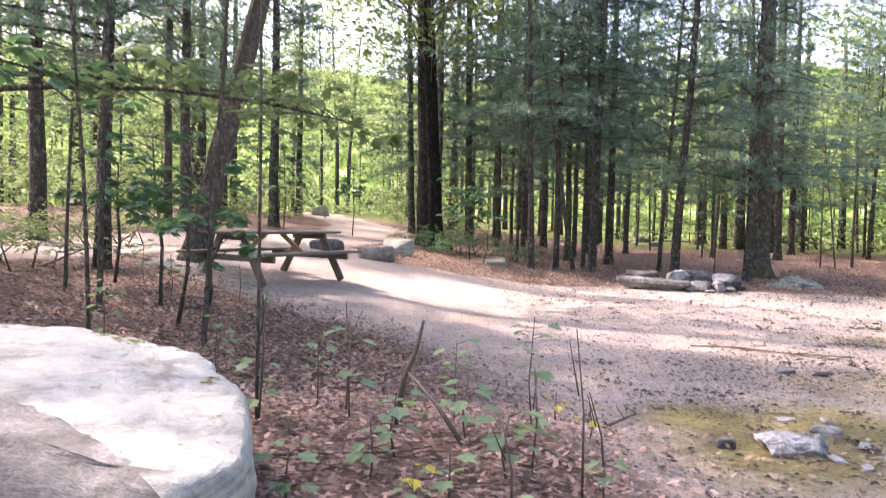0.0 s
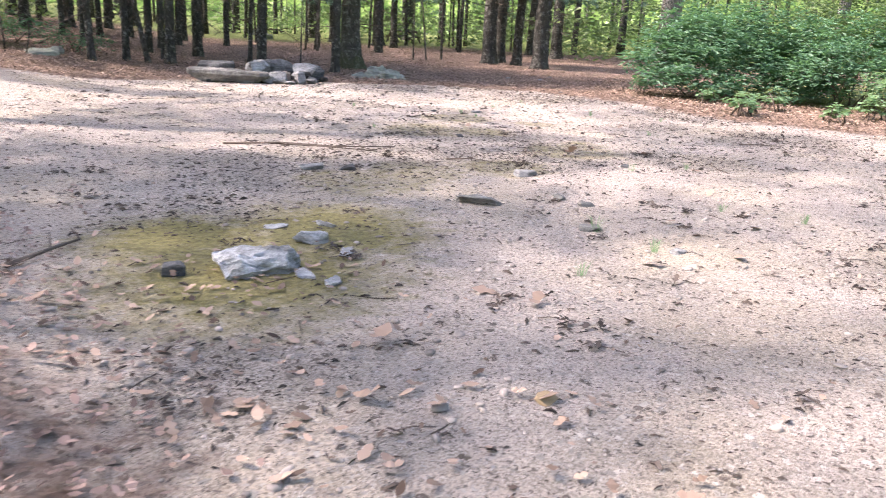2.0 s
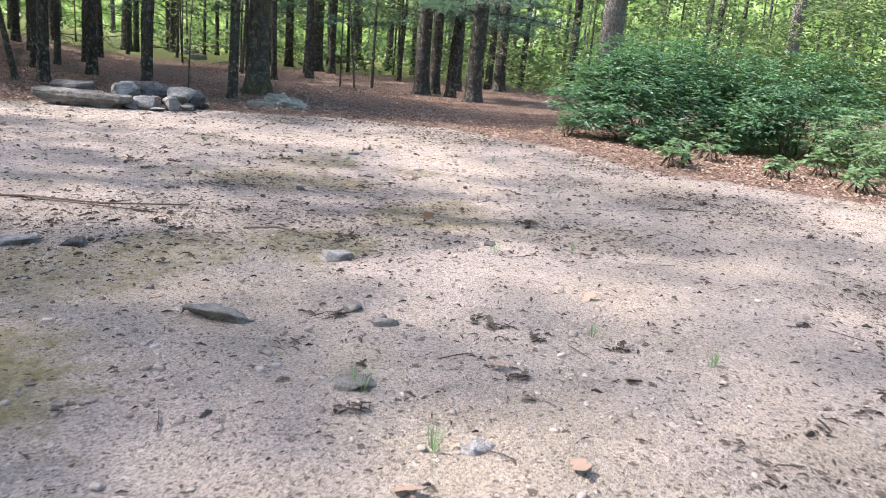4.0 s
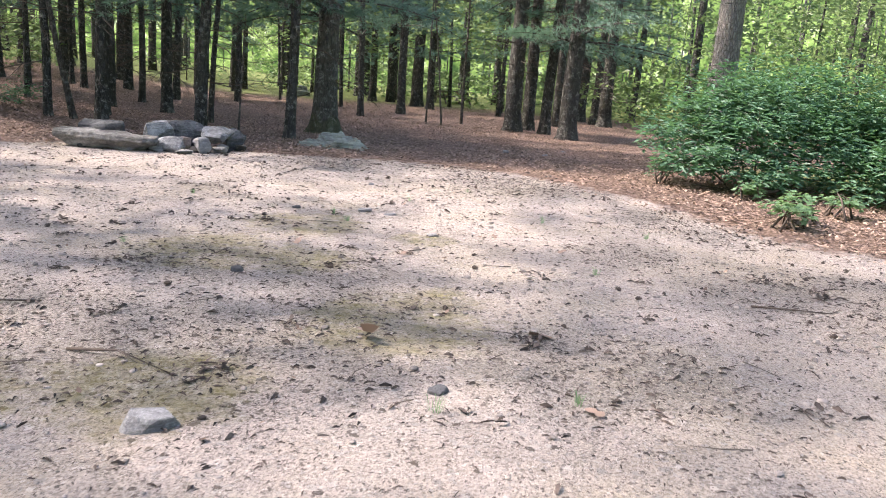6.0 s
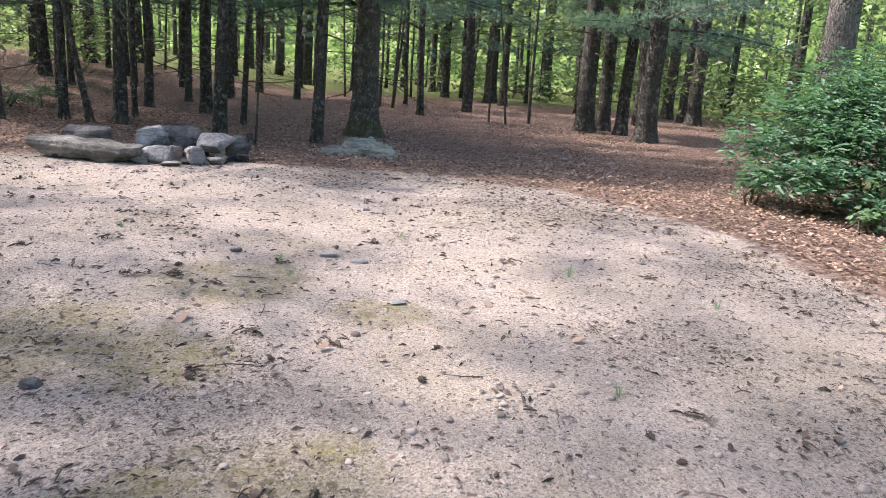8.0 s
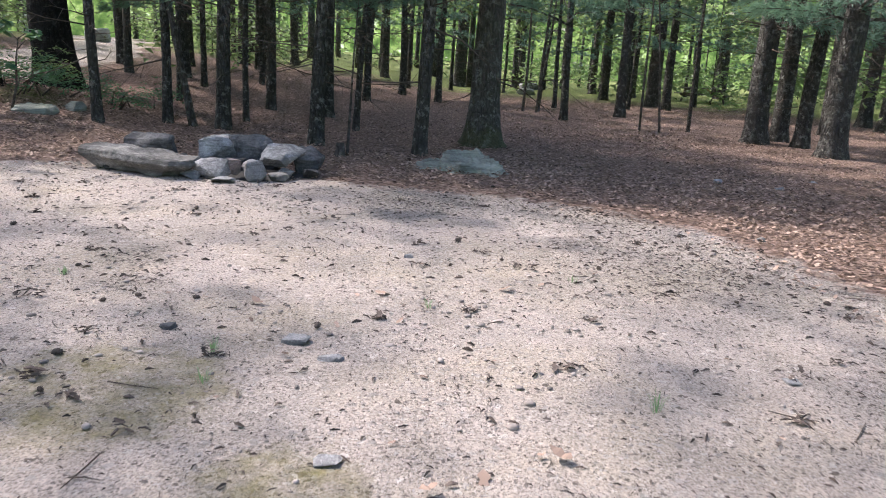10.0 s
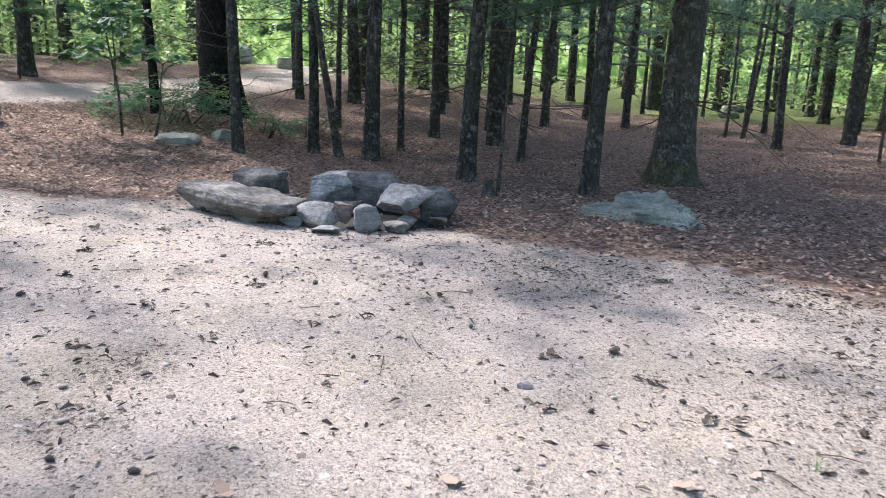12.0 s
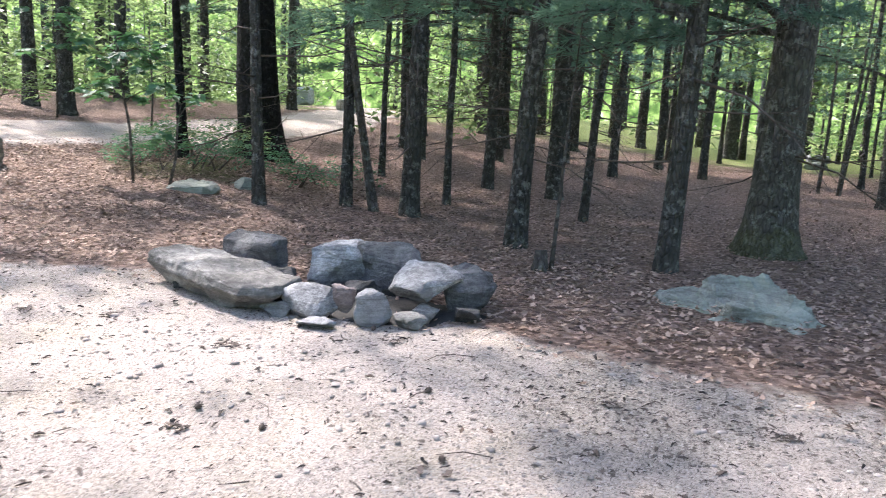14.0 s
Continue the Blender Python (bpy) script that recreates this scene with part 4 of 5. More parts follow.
rock("dark_stone", 1.9, 4.95, (0.15, 0.1, 0.1), 0, 85, FIRE_STONE, "small dark stone at the edge of the moss", 0.03, cuts=1)
rock("roadside_boulder", -1.1, 19.0, (0.95, 0.75, 0.58), 30, 73, GREEN_STONE, "rounded greenish grey boulder beside the road", 0.14)
rock("roadside_boulder", -1.5, 16.95, (0.95, 0.6, 0.52), -10, 174, SLAB_STONE, "grey boulder between table and road", 0.12)
rock("roadside_boulder", -2.7, 17.6, (0.9, 0.6, 0.45), -10, 77, FIRE_STONE, "grey boulder behind the picnic table", 0.12)
rock("roadside_boulder", -13.0, 49.5, (1.7, 1.3, 1.3), 10, 75, GRANITE, "pale boulder on the crest beside the road", 0.15)
rock("roadside_boulder", -7.0, 43.0, (1.2, 0.9, 0.8), 60, 78, GRANITE, "pale boulder farther along the crest", 0.15)
rock("far_rock", 13.7, 52.5, (1.3, 0.8, 0.55), 10, 91, LIGHT_STONE, "pale sunlit rock far off beyond the pines", 0.1)
rock("far_rock", 12.6, 44.9, (1.0, 0.7, 0.4), -10, 92, GREEN_STONE, "low pale rock at the edge of the grass", 0.1)
rock("bank_rock", 1.33, 20.35, (0.85, 0.5, 0.3), 15, 79, GREEN_STONE, "low rock half hidden on the leafy bank", 0.17, rough=0.13)
rock("bank_rock", 1.7, 21.15, (0.36, 0.3, 0.26), 55, 80, GREEN_STONE, "small rock beside a trunk on the bank", 0.08)

# ---- stones of the clearing ----
for x, y, sx, sy, sz, turn, seed, mat, lab in [
    (4.22, 5.9, .40, .19, .12, 125, 190, SLAB_STONE, "long grey stone lying on the gravel"), (5.19, 6.75, .26, .18, .1, -10, 91, LIGHT_STONE, "flat pale stone bedded in the gravel"),
    (3.46, 7.5, .3, .18, .08, 10, 92, LIGHT_STONE, "low pale stone bedded in the gravel"), (3.73, 7.4, .2, .14, .09, -30, 93, FIRE_STONE, "grey stone bedded in the gravel"),
    (4.97, 5.56, .16, .1, .06, 0, 94, SLAB_STONE, "small tan stone on the gravel"), (4.91, 5.82, .14, .1, .07, 40, 95, SLAB_STONE, "small grey stone on the gravel"),
    (4.55, 4.95, .2, .13, .07, -20, 98, SLAB_STONE, "grey stone on the gravel"), (4.75, 4.35, .14, .1, .05, 20, 99, LIGHT_STONE, "small flat pale stone on the gravel"),
    (5.73, 9.0, .12, .09, .07, 0, 100, FIRE_STONE, "small dark stone on the gravel"), (6.38, 6.78, .12, .09, .06, 30, 101, FIRE_STONE, "small grey stone near a grass tuft"),
    (7.53, 10.08, .12, .1, .04, 0, 102, LIGHT_STONE, "flat pale pebble in the sunny gravel"), (9.7, 11.0, .13, .1, .04, 10, 103, LIGHT_STONE, "flat pale stone in the gravel"),
    (7.22, 11.25, .18, .12, .06, -8, 104, LIGHT_STONE, "flat light stone in the gravel"), (7.42, 11.03, .15, .1, .05, 24, 105, LIGHT_STONE, "flat light stone in the gravel"),
    (6.54, 11.33, .11, .08, .05, 0, 106, FIRE_STONE, "small grey stone in the gravel"), (7.75, 13.0, .09, .08, .05, 0, 107, LIGHT_STONE, "small round pale stone in the gravel"),
    (10.9, 14.2, .14, .1, .07, 0, 108, SLAB_STONE, "small tan stone at the gravel's edge"), (11.9, 17.9, .16, .12, .1, 0, 109, LIGHT_STONE, "pale stone in the leaf litter"),
    (12.6, 17.5, .14, .12, .09, 0, 110, LIGHT_STONE, "pale stone in the leaf litter"), (13.4, 18.2, .13, .1, .08, 0, 111, LIGHT_STONE, "pale stone in the leaf litter"),
]:
    rock("field_stone", x, y, (sx, sy, sz), turn, seed, mat, lab, sz * 0.35, cuts=1, points=16)


ob = rock("bark_flake", 2.9, 3.07, (.12, .085, .03), 15, 112, PALE_TIMBER, "", 0.005, 0.0, (24, 10), cuts=1, points=16)
tagged(ob, "pale curled flake of bark tilted on the gravel", "bark")


# ---- leaf litter and debris ----
def fallen_leaf(s, p, turn, size, rng, lobes=True):
    """A curled dead leaf lying on the ground, with a wavy outline."""
    a = Vector((math.cos(turn), math.sin(turn), 0))
    b = Vector((-a.y, a.x, 0))
    curl, roll, lift = rng.uniform(-0.3, 0.8), rng.uniform(-1.8, 1.8), rng.uniform(0, 0.015)
    w = (0.06, 0.30, 0.17, 0.36, 0.2, 0.03) if lobes else (0.05, 0.2, 0.27, 0.25, 0.15, 0.02)
    pts = []
    for i, wi in enumerate(w):
        u = i / (len(w) - 1) - 0.5
        z = 0.006 + lift + size * (curl * (u * u) * 1.4 + roll * u * 0.3)
        c = p + a * (u * size)
        k = wi * rng.uniform(0.8, 1.2) * size
        pts += [tuple(c + b * k + Vector((0, 0, z + abs(curl) * k * 0.9))), tuple(c - b * k + Vector((0, 0, z + curl * k * 0.7)))]
    s.add(pts, [(2 * i, 2 * i + 1, 2 * i + 3, 2 * i + 2) for i in range(len(w) - 1)])


def scatter(count, box, rng, keep):
    out = []
    while len(out) < count:
        xs = np.array([rng.uniform(box[0], box[1]) for _ in range(2000)])
        ys = np.array([rng.uniform(box[2], box[3]) for _ in range(2000)])
        out += [(float(x), float(y)) for x, y, d in zip(xs, ys, gravel_depth(xs, ys)) if rng.random() < keep(x, y, d)]
    return out[:count]


def litter():
    rng = random.Random(5)
    s = Shape()
    for x, y in scatter(24000, (-5.5, 2.2, 1.0, 10.5), rng, lambda x, y, d: (1.0 if x > -2.2 else 0.4) * math.exp(-((max(0, x - 0.8)) / 0.6) ** 2) * (1 if d < 0.2 else 0.5 if d < 0.7 else 0.06)):
        fallen_leaf(s, Vector((x, y, ground_z(x, y) + rng.uniform(0, .04))), rng.uniform(0, 6.3), rng.uniform(0.018, 0.056), rng, rng.random() < .5)
    tagged(new("fallen_leaves", s.mesh("fallen_leaves", FALLEN, False)), "curled brown oak leaves heaped beside the boulders", "leaves", kind="stuff")
    s = Shape()
    for x, y in scatter(52000, (-4, 15.5, 6, 25), rng, lambda x, y, d: (0.9 if d > -3 else 0.5) if d < -0.1 else (0.25 if d < 0.4 else 0.0)):
        fallen_leaf(s, Vector((x, y, ground_z(x, y) + rng.uniform(0, .02))), rng.uniform(0, 6.3), rng.uniform(0.022, 0.062), rng, rng.random() < 0.7)
    tagged(new("fallen_leaves", s.mesh("fallen_leaves", OLD_LEAF, False)), "thin carpet of brown dead leaves under the pines", "leaves", kind="stuff")
    s = Shape()
    for x, y in scatter(7000, (2, 22, 24, 40), rng, lambda x, y, d: 0.8 if d < 0 else 0):
        fallen_leaf(s, Vector((x, y, ground_z(x, y) + rng.uniform(0, .03))), rng.uniform(0, 6.3), rng.uniform(0.04, 0.085), rng, False)
    tagged(new("fallen_leaves", s.mesh("fallen_leaves", OLD_LEAF, False)), "scattered dead leaves deeper under the pines", "leaves", kind="stuff")
    s = Shape()
    for x, y in scatter(380, (1.0, 4.6, 1.7, 5.2), rng, lambda x, y, d: 0 if d < 0.2 else math.exp(-((x - 1.2) / 1.3) ** 2)):
        fallen_leaf(s, Vector((x, y, ground_z(x, y) + rng.uniform(.002, .012))), rng.uniform(0, 6.3), rng.uniform(0.025, 0.07), rng, rng.random() < 0.6)
    for x, y in scatter(230, (1.5, 11.5, 2.5, 16), rng, lambda x, y, d: 0 if d < 0.3 else 0.35 + 0.65 * sm(-.1, .3, noise.noise(Vector((x * .8, y * .8, 9))))):
        fallen_leaf(s, Vector((x, y, ground_z(x, y) + rng.uniform(.002, .010))), rng.uniform(0, 6.3), rng.uniform(0.02, 0.05), rng, rng.random() < 0.6)
    tagged(new("fallen_leaves", s.mesh("fallen_leaves", OLD_LEAF, False)), "stray brown leaves blown over the gravel", "leaves", kind="stuff")
    chips, pebbles = Shape(), Shape()
    for x, y in scatter(30000, (0.9, 12.6, 1.6, 17), rng, lambda x, y, d: 0.0 if d < 0 else max(0.22, max(1.2 - math.hypot(x - u, y - v) / w for u, v, w in DEBRIS_SHADE_SPOTS))):
        z = ground_z(x, y) + 0.006
        a, ln = rng.uniform(0, 6.3), min(0.03, 0.004 + abs(rng.gauss(0, 0.0075)) * (2.6 if rng.random() < .05 else 1))
        d = Vector((math.cos(a), math.sin(a), rng.uniform(-.15, .15))) * ln
        c = Vector((x, y, z))
        r = ln * rng.uniform(0.14, 0.42)
        chips.tube([c - d, c + Vector((rng.uniform(-.12, .12) * ln, rng.uniform(-.12, .12) * ln, r * .8)), c + d], [r * .5, r, r * .4], 3, 0, False)
    tagged(new("bark_chips", chips.mesh("bark_chips", CHIP, False)), "dark bits of bark and twig strewn on gravel", "debris", kind="stuff")
    for x, y in scatter(5200, (1.0, 12.4, 1.6, 16.5), rng, lambda x, y, d: 0.0 if d < 0.1 else 0.25 + 0.75 * sm(-0.2, 0.3, noise.noise(Vector((x * 0.35, y * 0.35, 4))))):
        r = 0.005 + abs(rng.gauss(0, 0.008))
        c, t = Vector((x, y, ground_z(x, y) + r * 0.2)), rng.uniform(0, 6.3)
        n, sx, sy, up = 6, r * rng.uniform(.8, 1.5), r * rng.uniform(.7, 1.1), r * rng.uniform(.25, .55)
        pts = []
        for wide, high in ((1.0, -.3), (.92, .55), (.5, 1.0)):
            for k in range(n):
                a, j = k * 6.2832 / n, rng.uniform(.85, 1.1)
                u, v = math.cos(a) * sx * wide * j, math.sin(a) * sy * wide * j
                pts.append((c.x + u * math.cos(t) - v * math.sin(t), c.y + u * math.sin(t) + v * math.cos(t), c.z + high * up))
        faces = [(q * n + k, q * n + (k + 1) % n, (q + 1) * n + (k + 1) % n, (q + 1) * n + k) for q in range(2) for k in range(n)]
        pebbles.add(pts, faces + [tuple(range(2 * n, 3 * n))])
    tagged(new("pebbles", pebbles.mesh("pebbles", PEBBLE)), "small loose pebbles of the gravel", "pebbles", kind="stuff")
    clumps = Shape()
    for x, y in scatter(190, (1.4, 12.0, 2.0, 16), rng, lambda x, y, d: 0.0 if d < 0.2 else 0.8):
        wide = rng.uniform(.02, .07)
        for _ in range(rng.randrange(5, 16)):
            px, py = x + rng.gauss(0, wide), y + rng.gauss(0, wide * .6)
            a, ln, c = rng.uniform(0, 6.3), rng.uniform(.008, .04), Vector((px, py, ground_z(px, py) + rng.uniform(.004, .016)))
            d, r = Vector((math.cos(a), math.sin(a), rng.uniform(-.3, .3))) * ln, rng.uniform(.0022, .006)
            clumps.tube([c - d, c + Vector((-d.y, d.x, 0)) * rng.uniform(-.4, .4) + Vector((0, 0, r)), c + d], [r * .7, r, r * .5], 4)
            if rng.random() < .3:
                fallen_leaf(clumps, c, a, rng.uniform(.03, .06), rng)
    tagged(new("twig_clumps", clumps.mesh("twig_clumps", CHIP, False)), "small dark clumps of twigs and leaf scraps on gravel", "debris", kind="stuff")
    twigs = Shape()
    for x, y in scatter(240, (0.5, 12.4, 1.8, 19), rng, lambda x, y, d: 0.8):
        a, ln = rng.uniform(0, 6.3), rng.uniform(0.03, 0.13)
        c, d = Vector((x, y, ground_z(x, y) + .01)), Vector((math.cos(a), math.sin(a), 0)) * ln
        twigs.tube([c - d, c + Vector((-d.y, d.x, 0)) * rng.uniform(-.25, .25) + Vector((0, 0, .005)), c + d], [.003, .003, .0015], 4)
    tagged(new("fallen_twigs", twigs.mesh("fallen_twigs", DEAD_WOOD)), "thin broken twigs scattered over the ground", "twigs", kind="stuff")


litter()


def pine_cone_mesh():
    s = Shape()
    s.tube([Vector((-.026, 0, .013)), Vector((-.012, 0, .016)), Vector((.006, 0, .017)), Vector((.028, 0, .013))], [.006, .0145, .0155, .005], 8, .3)
    for k in range(26):
        t, a = -0.02 + 0.045 * k / 26, k * 2.4
        r = 0.0155 * (1 - abs(t) * 14)
        n = Vector((0.25, math.cos(a), math.sin(a)))
        p = Vector((t, 0, .016)) + n * r
        side = Vector((0, -math.sin(a), math.cos(a))) * .005
        s.add([tuple(p + side), tuple(p - side), tuple(p + n * .008 + Vector((.005, 0, 0)))], [(0, 1, 2)])
    return s.mesh("pine_cone", CHIP, False)


CONE = pine_cone_mesh()
rng = random.Random(15)
for x, y in scatter(75, (3.5, 11.5, 6.5, 17.5), rng, lambda x, y, d: 0.8 if d > -0.6 else 0.1):
    ob = new("pine_cone", CONE)
    k = rng.uniform(0.5, 0.95)
    ob.matrix_world = pose(x, y, ground_z(x, y), rng.uniform(-20, 20), 0, rng.uniform(0, 360)) @ Matrix.Diagonal((k, k, k, 1))
    tagged(ob, "small dark brown pine cone on the gravel", "pine cone", "pine cones on the gravel")


def stick(points, radius, label, material=DEAD_WOOD, name="fallen_stick", forks=2, seed=0):
    """A bent stick lying along the ground through the given plan points."""
    rng = random.Random(seed)
    s = Shape()
    pts = [Vector((x, y, ground_z(x, y) + radius * 0.9 + dz)) for x, y, dz in points]
    s.tube(pts, [radius * (1 - 0.6 * i / (len(pts) - 1)) for i in range(len(pts))], 7, .2)
    for _ in range(forks):
        i = rng.randrange(1, len(pts))
        d = (pts[i] - pts[i - 1]).normalized()
        e = pts[i] + (d + Vector((-d.y, d.x, .1)) * rng.choice((-.8, .8))) * rng.uniform(.1, .25)
        s.tube([pts[i], e], [radius * .5, radius * .2], 5)
    return tagged(new(name, s.mesh(name, material)), label, "stick")


stick([(2.96, 8.95, 0), (3.5, 8.8, .01), (4.0, 8.5, 0), (4.63, 8.4, 0)], .012, "long weathered stick lying on the gravel", seed=1)
stick([(3.4, 8.9, 0), (3.9, 8.45, .01), (4.35, 8.15, 0)], .009, "thin crooked stick on the gravel", seed=2)
stick([(4.83, 7.6, 0), (5.05, 7.5, .02), (5.28, 7.22, 0)], .009, "thin forked twig on the gravel", seed=3)
stick([(9.0, 7.75, 0), (9.2, 7.6, .01), (9.45, 7.5, 0)], .009, "thin twig on the gravel", seed=4)
stick([(1.15, 5.2, 0), (1.35, 5.45, .02), (1.5, 5.7, 0)], .014, "pale broken stick at the moss's edge", seed=5)
stick([(-.24, 4.32, -.02), (-.21, 4.3, .25), (-.14, 4.28, .42), (-.1, 4.28, .6)], .02, "dead broken stick standing upright in the leaves", name="standing_stick", forks=0)
stick([(.12, 3.95, 0), (-.02, 4.12, .16), (-.2, 4.3, .32)], .015, "dead stick leaning on the upright one", forks=0)
stick([(-.9, 3.5, .02), (-.5, 3.6, .03), (.05, 3.75, .02)], .008, "long tan dry stalk across the leaves", forks=0)
stick([(13.1, 12.4, 0), (13.6, 12.3, .12), (14.1, 12.7, .35), (14.6, 13.0, .5)], .02, "bare bent branch under the shrub", forks=2, seed=8)
stick([(12.9, 13.3, .05), (13.4, 12.9, .04), (13.9, 12.3, .12)], .016, "bare grey branch lying under the shrub", forks=1, seed=9)

LEAF_BITS = [(6.28, 9.8, .16), (6.97, 6.45, .12), (2.89, 3.08, .15), (6.25, 7.52, .2), (7.22, 7.43, .2), (3.26, 4.14, .16), (2.55, 3.75, .16), (2.3, 3.3, .13), (1.9, 3.4, .14), (3.4, 3.9, .15), (8.4, 9.3, .1), (7.9, 9.9, .09),
             (8.1, 10.0, .1), (8.4, 10.15, .12), (7.0, 9.3, .1), (5.2, 4.9, .12), (5.7, 4.6, .13), (4.4, 4.2, .14), (5.0, 4.1, .14), (6.3, 5.6, .13), (7.6, 12.1, .1), (6.9, 11.8, .11), (8.4, 12.3, .11)]
rng = random.Random(31)
for x, y, size in LEAF_BITS:
    s = Shape()
    fallen_leaf(s, Vector((0, 0, 0)), 0, size * 0.8, rng)
    ob = new("dead_leaf", s.mesh("dead_leaf", OLD_LEAF, False))
    ob.matrix_world = pose(x, y, ground_z(x, y) + .004, rng.uniform(-12, 12), 0, rng.uniform(0, 360))
    tagged(ob, "single curled brown oak leaf on the gravel", "leaf", "loose oak leaves")


# ---- shrubs and seedlings ----
def lobed_leaf(s, p, along, up, size, lobes=5):
    """A broad leaf with pointed lobes, like a maple's."""
    along = along.normalized()
    side = along.cross(up).normalized()
    n = side.cross(along)
    pts = [p]
    k = lobes * 2 + 1
    for i in range(k):
        a = -2.3 + 4.6 * i / (k - 1)
        r = size * (0.62 if i % 2 else 0.36) * (0.75 + 0.25 * math.cos(a)) if i % 2 else size * 0.36
        c = p + along * (size * 0.42)
        pts.append(c + along * (math.cos(a) * r) + side * (math.sin(a) * r) + n * (abs(math.sin(a)) * r * 0.18 - max(0, math.cos(a)) * r * .22))
    s.add([tuple(q) for q in pts], [(0, i, i + 1) for i in range(1, k)])


def seedling(x, y, height, leaf, count, seed, label, material=None, name="seedling", spread=0.5, lean=(0, 0)):
    rng = random.Random(seed)
    root = new(name)
    root.matrix_world = Matrix.Translation((x, y, ground_z(x, y)))
    stem = Shape()
    top = Vector((lean[0], lean[1], height))
    stem.tube([Vector((0, 0, -.03)), Vector((0, 0, height * .4)) + Vector((rng.uniform(-.03, .03), 0, 0)), top], [.006, .005, .003], 5)
    for i in range(count):
        u = rng.uniform(.35, 1)
        base = Vector((0, 0, 0)).lerp(top, u)
        a = i * 2.4 + rng.uniform(-.4, .4)
        d = Vector((math.cos(a), math.sin(a), rng.uniform(.0, .5)))
        e = base + d * (leaf * spread * rng.uniform(.7, 1.6))
        stalk, blade = Shape(), Shape()
        stalk.tube([base, e], [.003, .002], 3)
        part("stalk", stalk, DEAD_WOOD, root)
        lobed_leaf(blade, e, Vector((d.x, d.y, rng.uniform(-.4, .1))), (Vector((0, 0, 1)) + rand_dir(rng) * .25).normalized(), leaf * rng.uniform(.7, 1.15))
        part("leaf", blade, material or SEEDLING_LEAF, root, smooth=False)
    part("stem", stem, DEAD_WOOD, root)
    return tagged(root, label, "seedling")


for k, (x, y, h, lf, c) in enumerate([(.32, 3.43, .28, .13, 7), (.15, 4.0, .3, .13, 7), (-.31, 3.37, .25, .09, 7), (.57, 4.6, .62, .12, 9), (-.53, 4.42, .5, .11, 7), (-1.0, 4.1, .35, .10, 7), (-.21, 3.69, .3, .11, 8),
                                    (.05, 3.2, .2, .1, 5), (-.6, 3.0, .22, .1, 6), (.5, 3.9, .2, .09, 6), (.1, 4.7, .45, .11, 8), (-.8, 4.9, .4, .1, 7), (.75, 3.35, .18, .08, 5), (-1.6, 5.4, .5, .1, 8), (-2.6, 5.8, .6, .11, 9),
                                    (.4, 2.9, .12, .07, 5), (-.1, 2.9, .15, .07, 6), (-3.1, 8.6, .5, .12, 10), (-3.8, 9.6, .5, .12, 10), (-1.9, 8.0, .4, .1, 8), (-2.5, 9.3, .4, .1, 8)]):
    seedling(x, y, h * 1.1, lf * 0.92, c + 2, 200 + k, "young maple seedling rising from brown leaf litter")
for k, (x, y, h) in enumerate([(.9, 4.5, .25), (-.1, 3.05, .2), (.78, 5.0, .22)]):
    seedling(x, y, h, .07, 4, 240 + k, "small seedling with yellowing leaves", YELLOW_LEAF)
for x, y, h in [(.65, 3.35, .75), (-.58, 4.65, .7), (-1.0, 4.15, .8), (.45, 3.6, .5), (.85, 3.8, .45), (.3, 3.0, .4)]:
    s = Shape()
    q = random.Random(int(x * 100 + y * 10))
    top = Vector((q.uniform(-.12, .12), q.uniform(-.1, .1), h))
    s.tube([Vector((0, 0, -.03)), top * .5 + Vector((.02, 0, 0)), top], [.007, .005, .003], 5)
    s.tube([top * .6, top * .85 + Vector((q.uniform(-.12, .12), 0, .05))], [.004, .002], 4)
    ob = new("bare_stem", s.mesh("bare_stem", DEAD_WOOD))
    ob.matrix_world = Matrix.Translation((x, y, ground_z(x, y)))
    tagged(ob, "thin bare dead stem standing in the leaves", "stem")


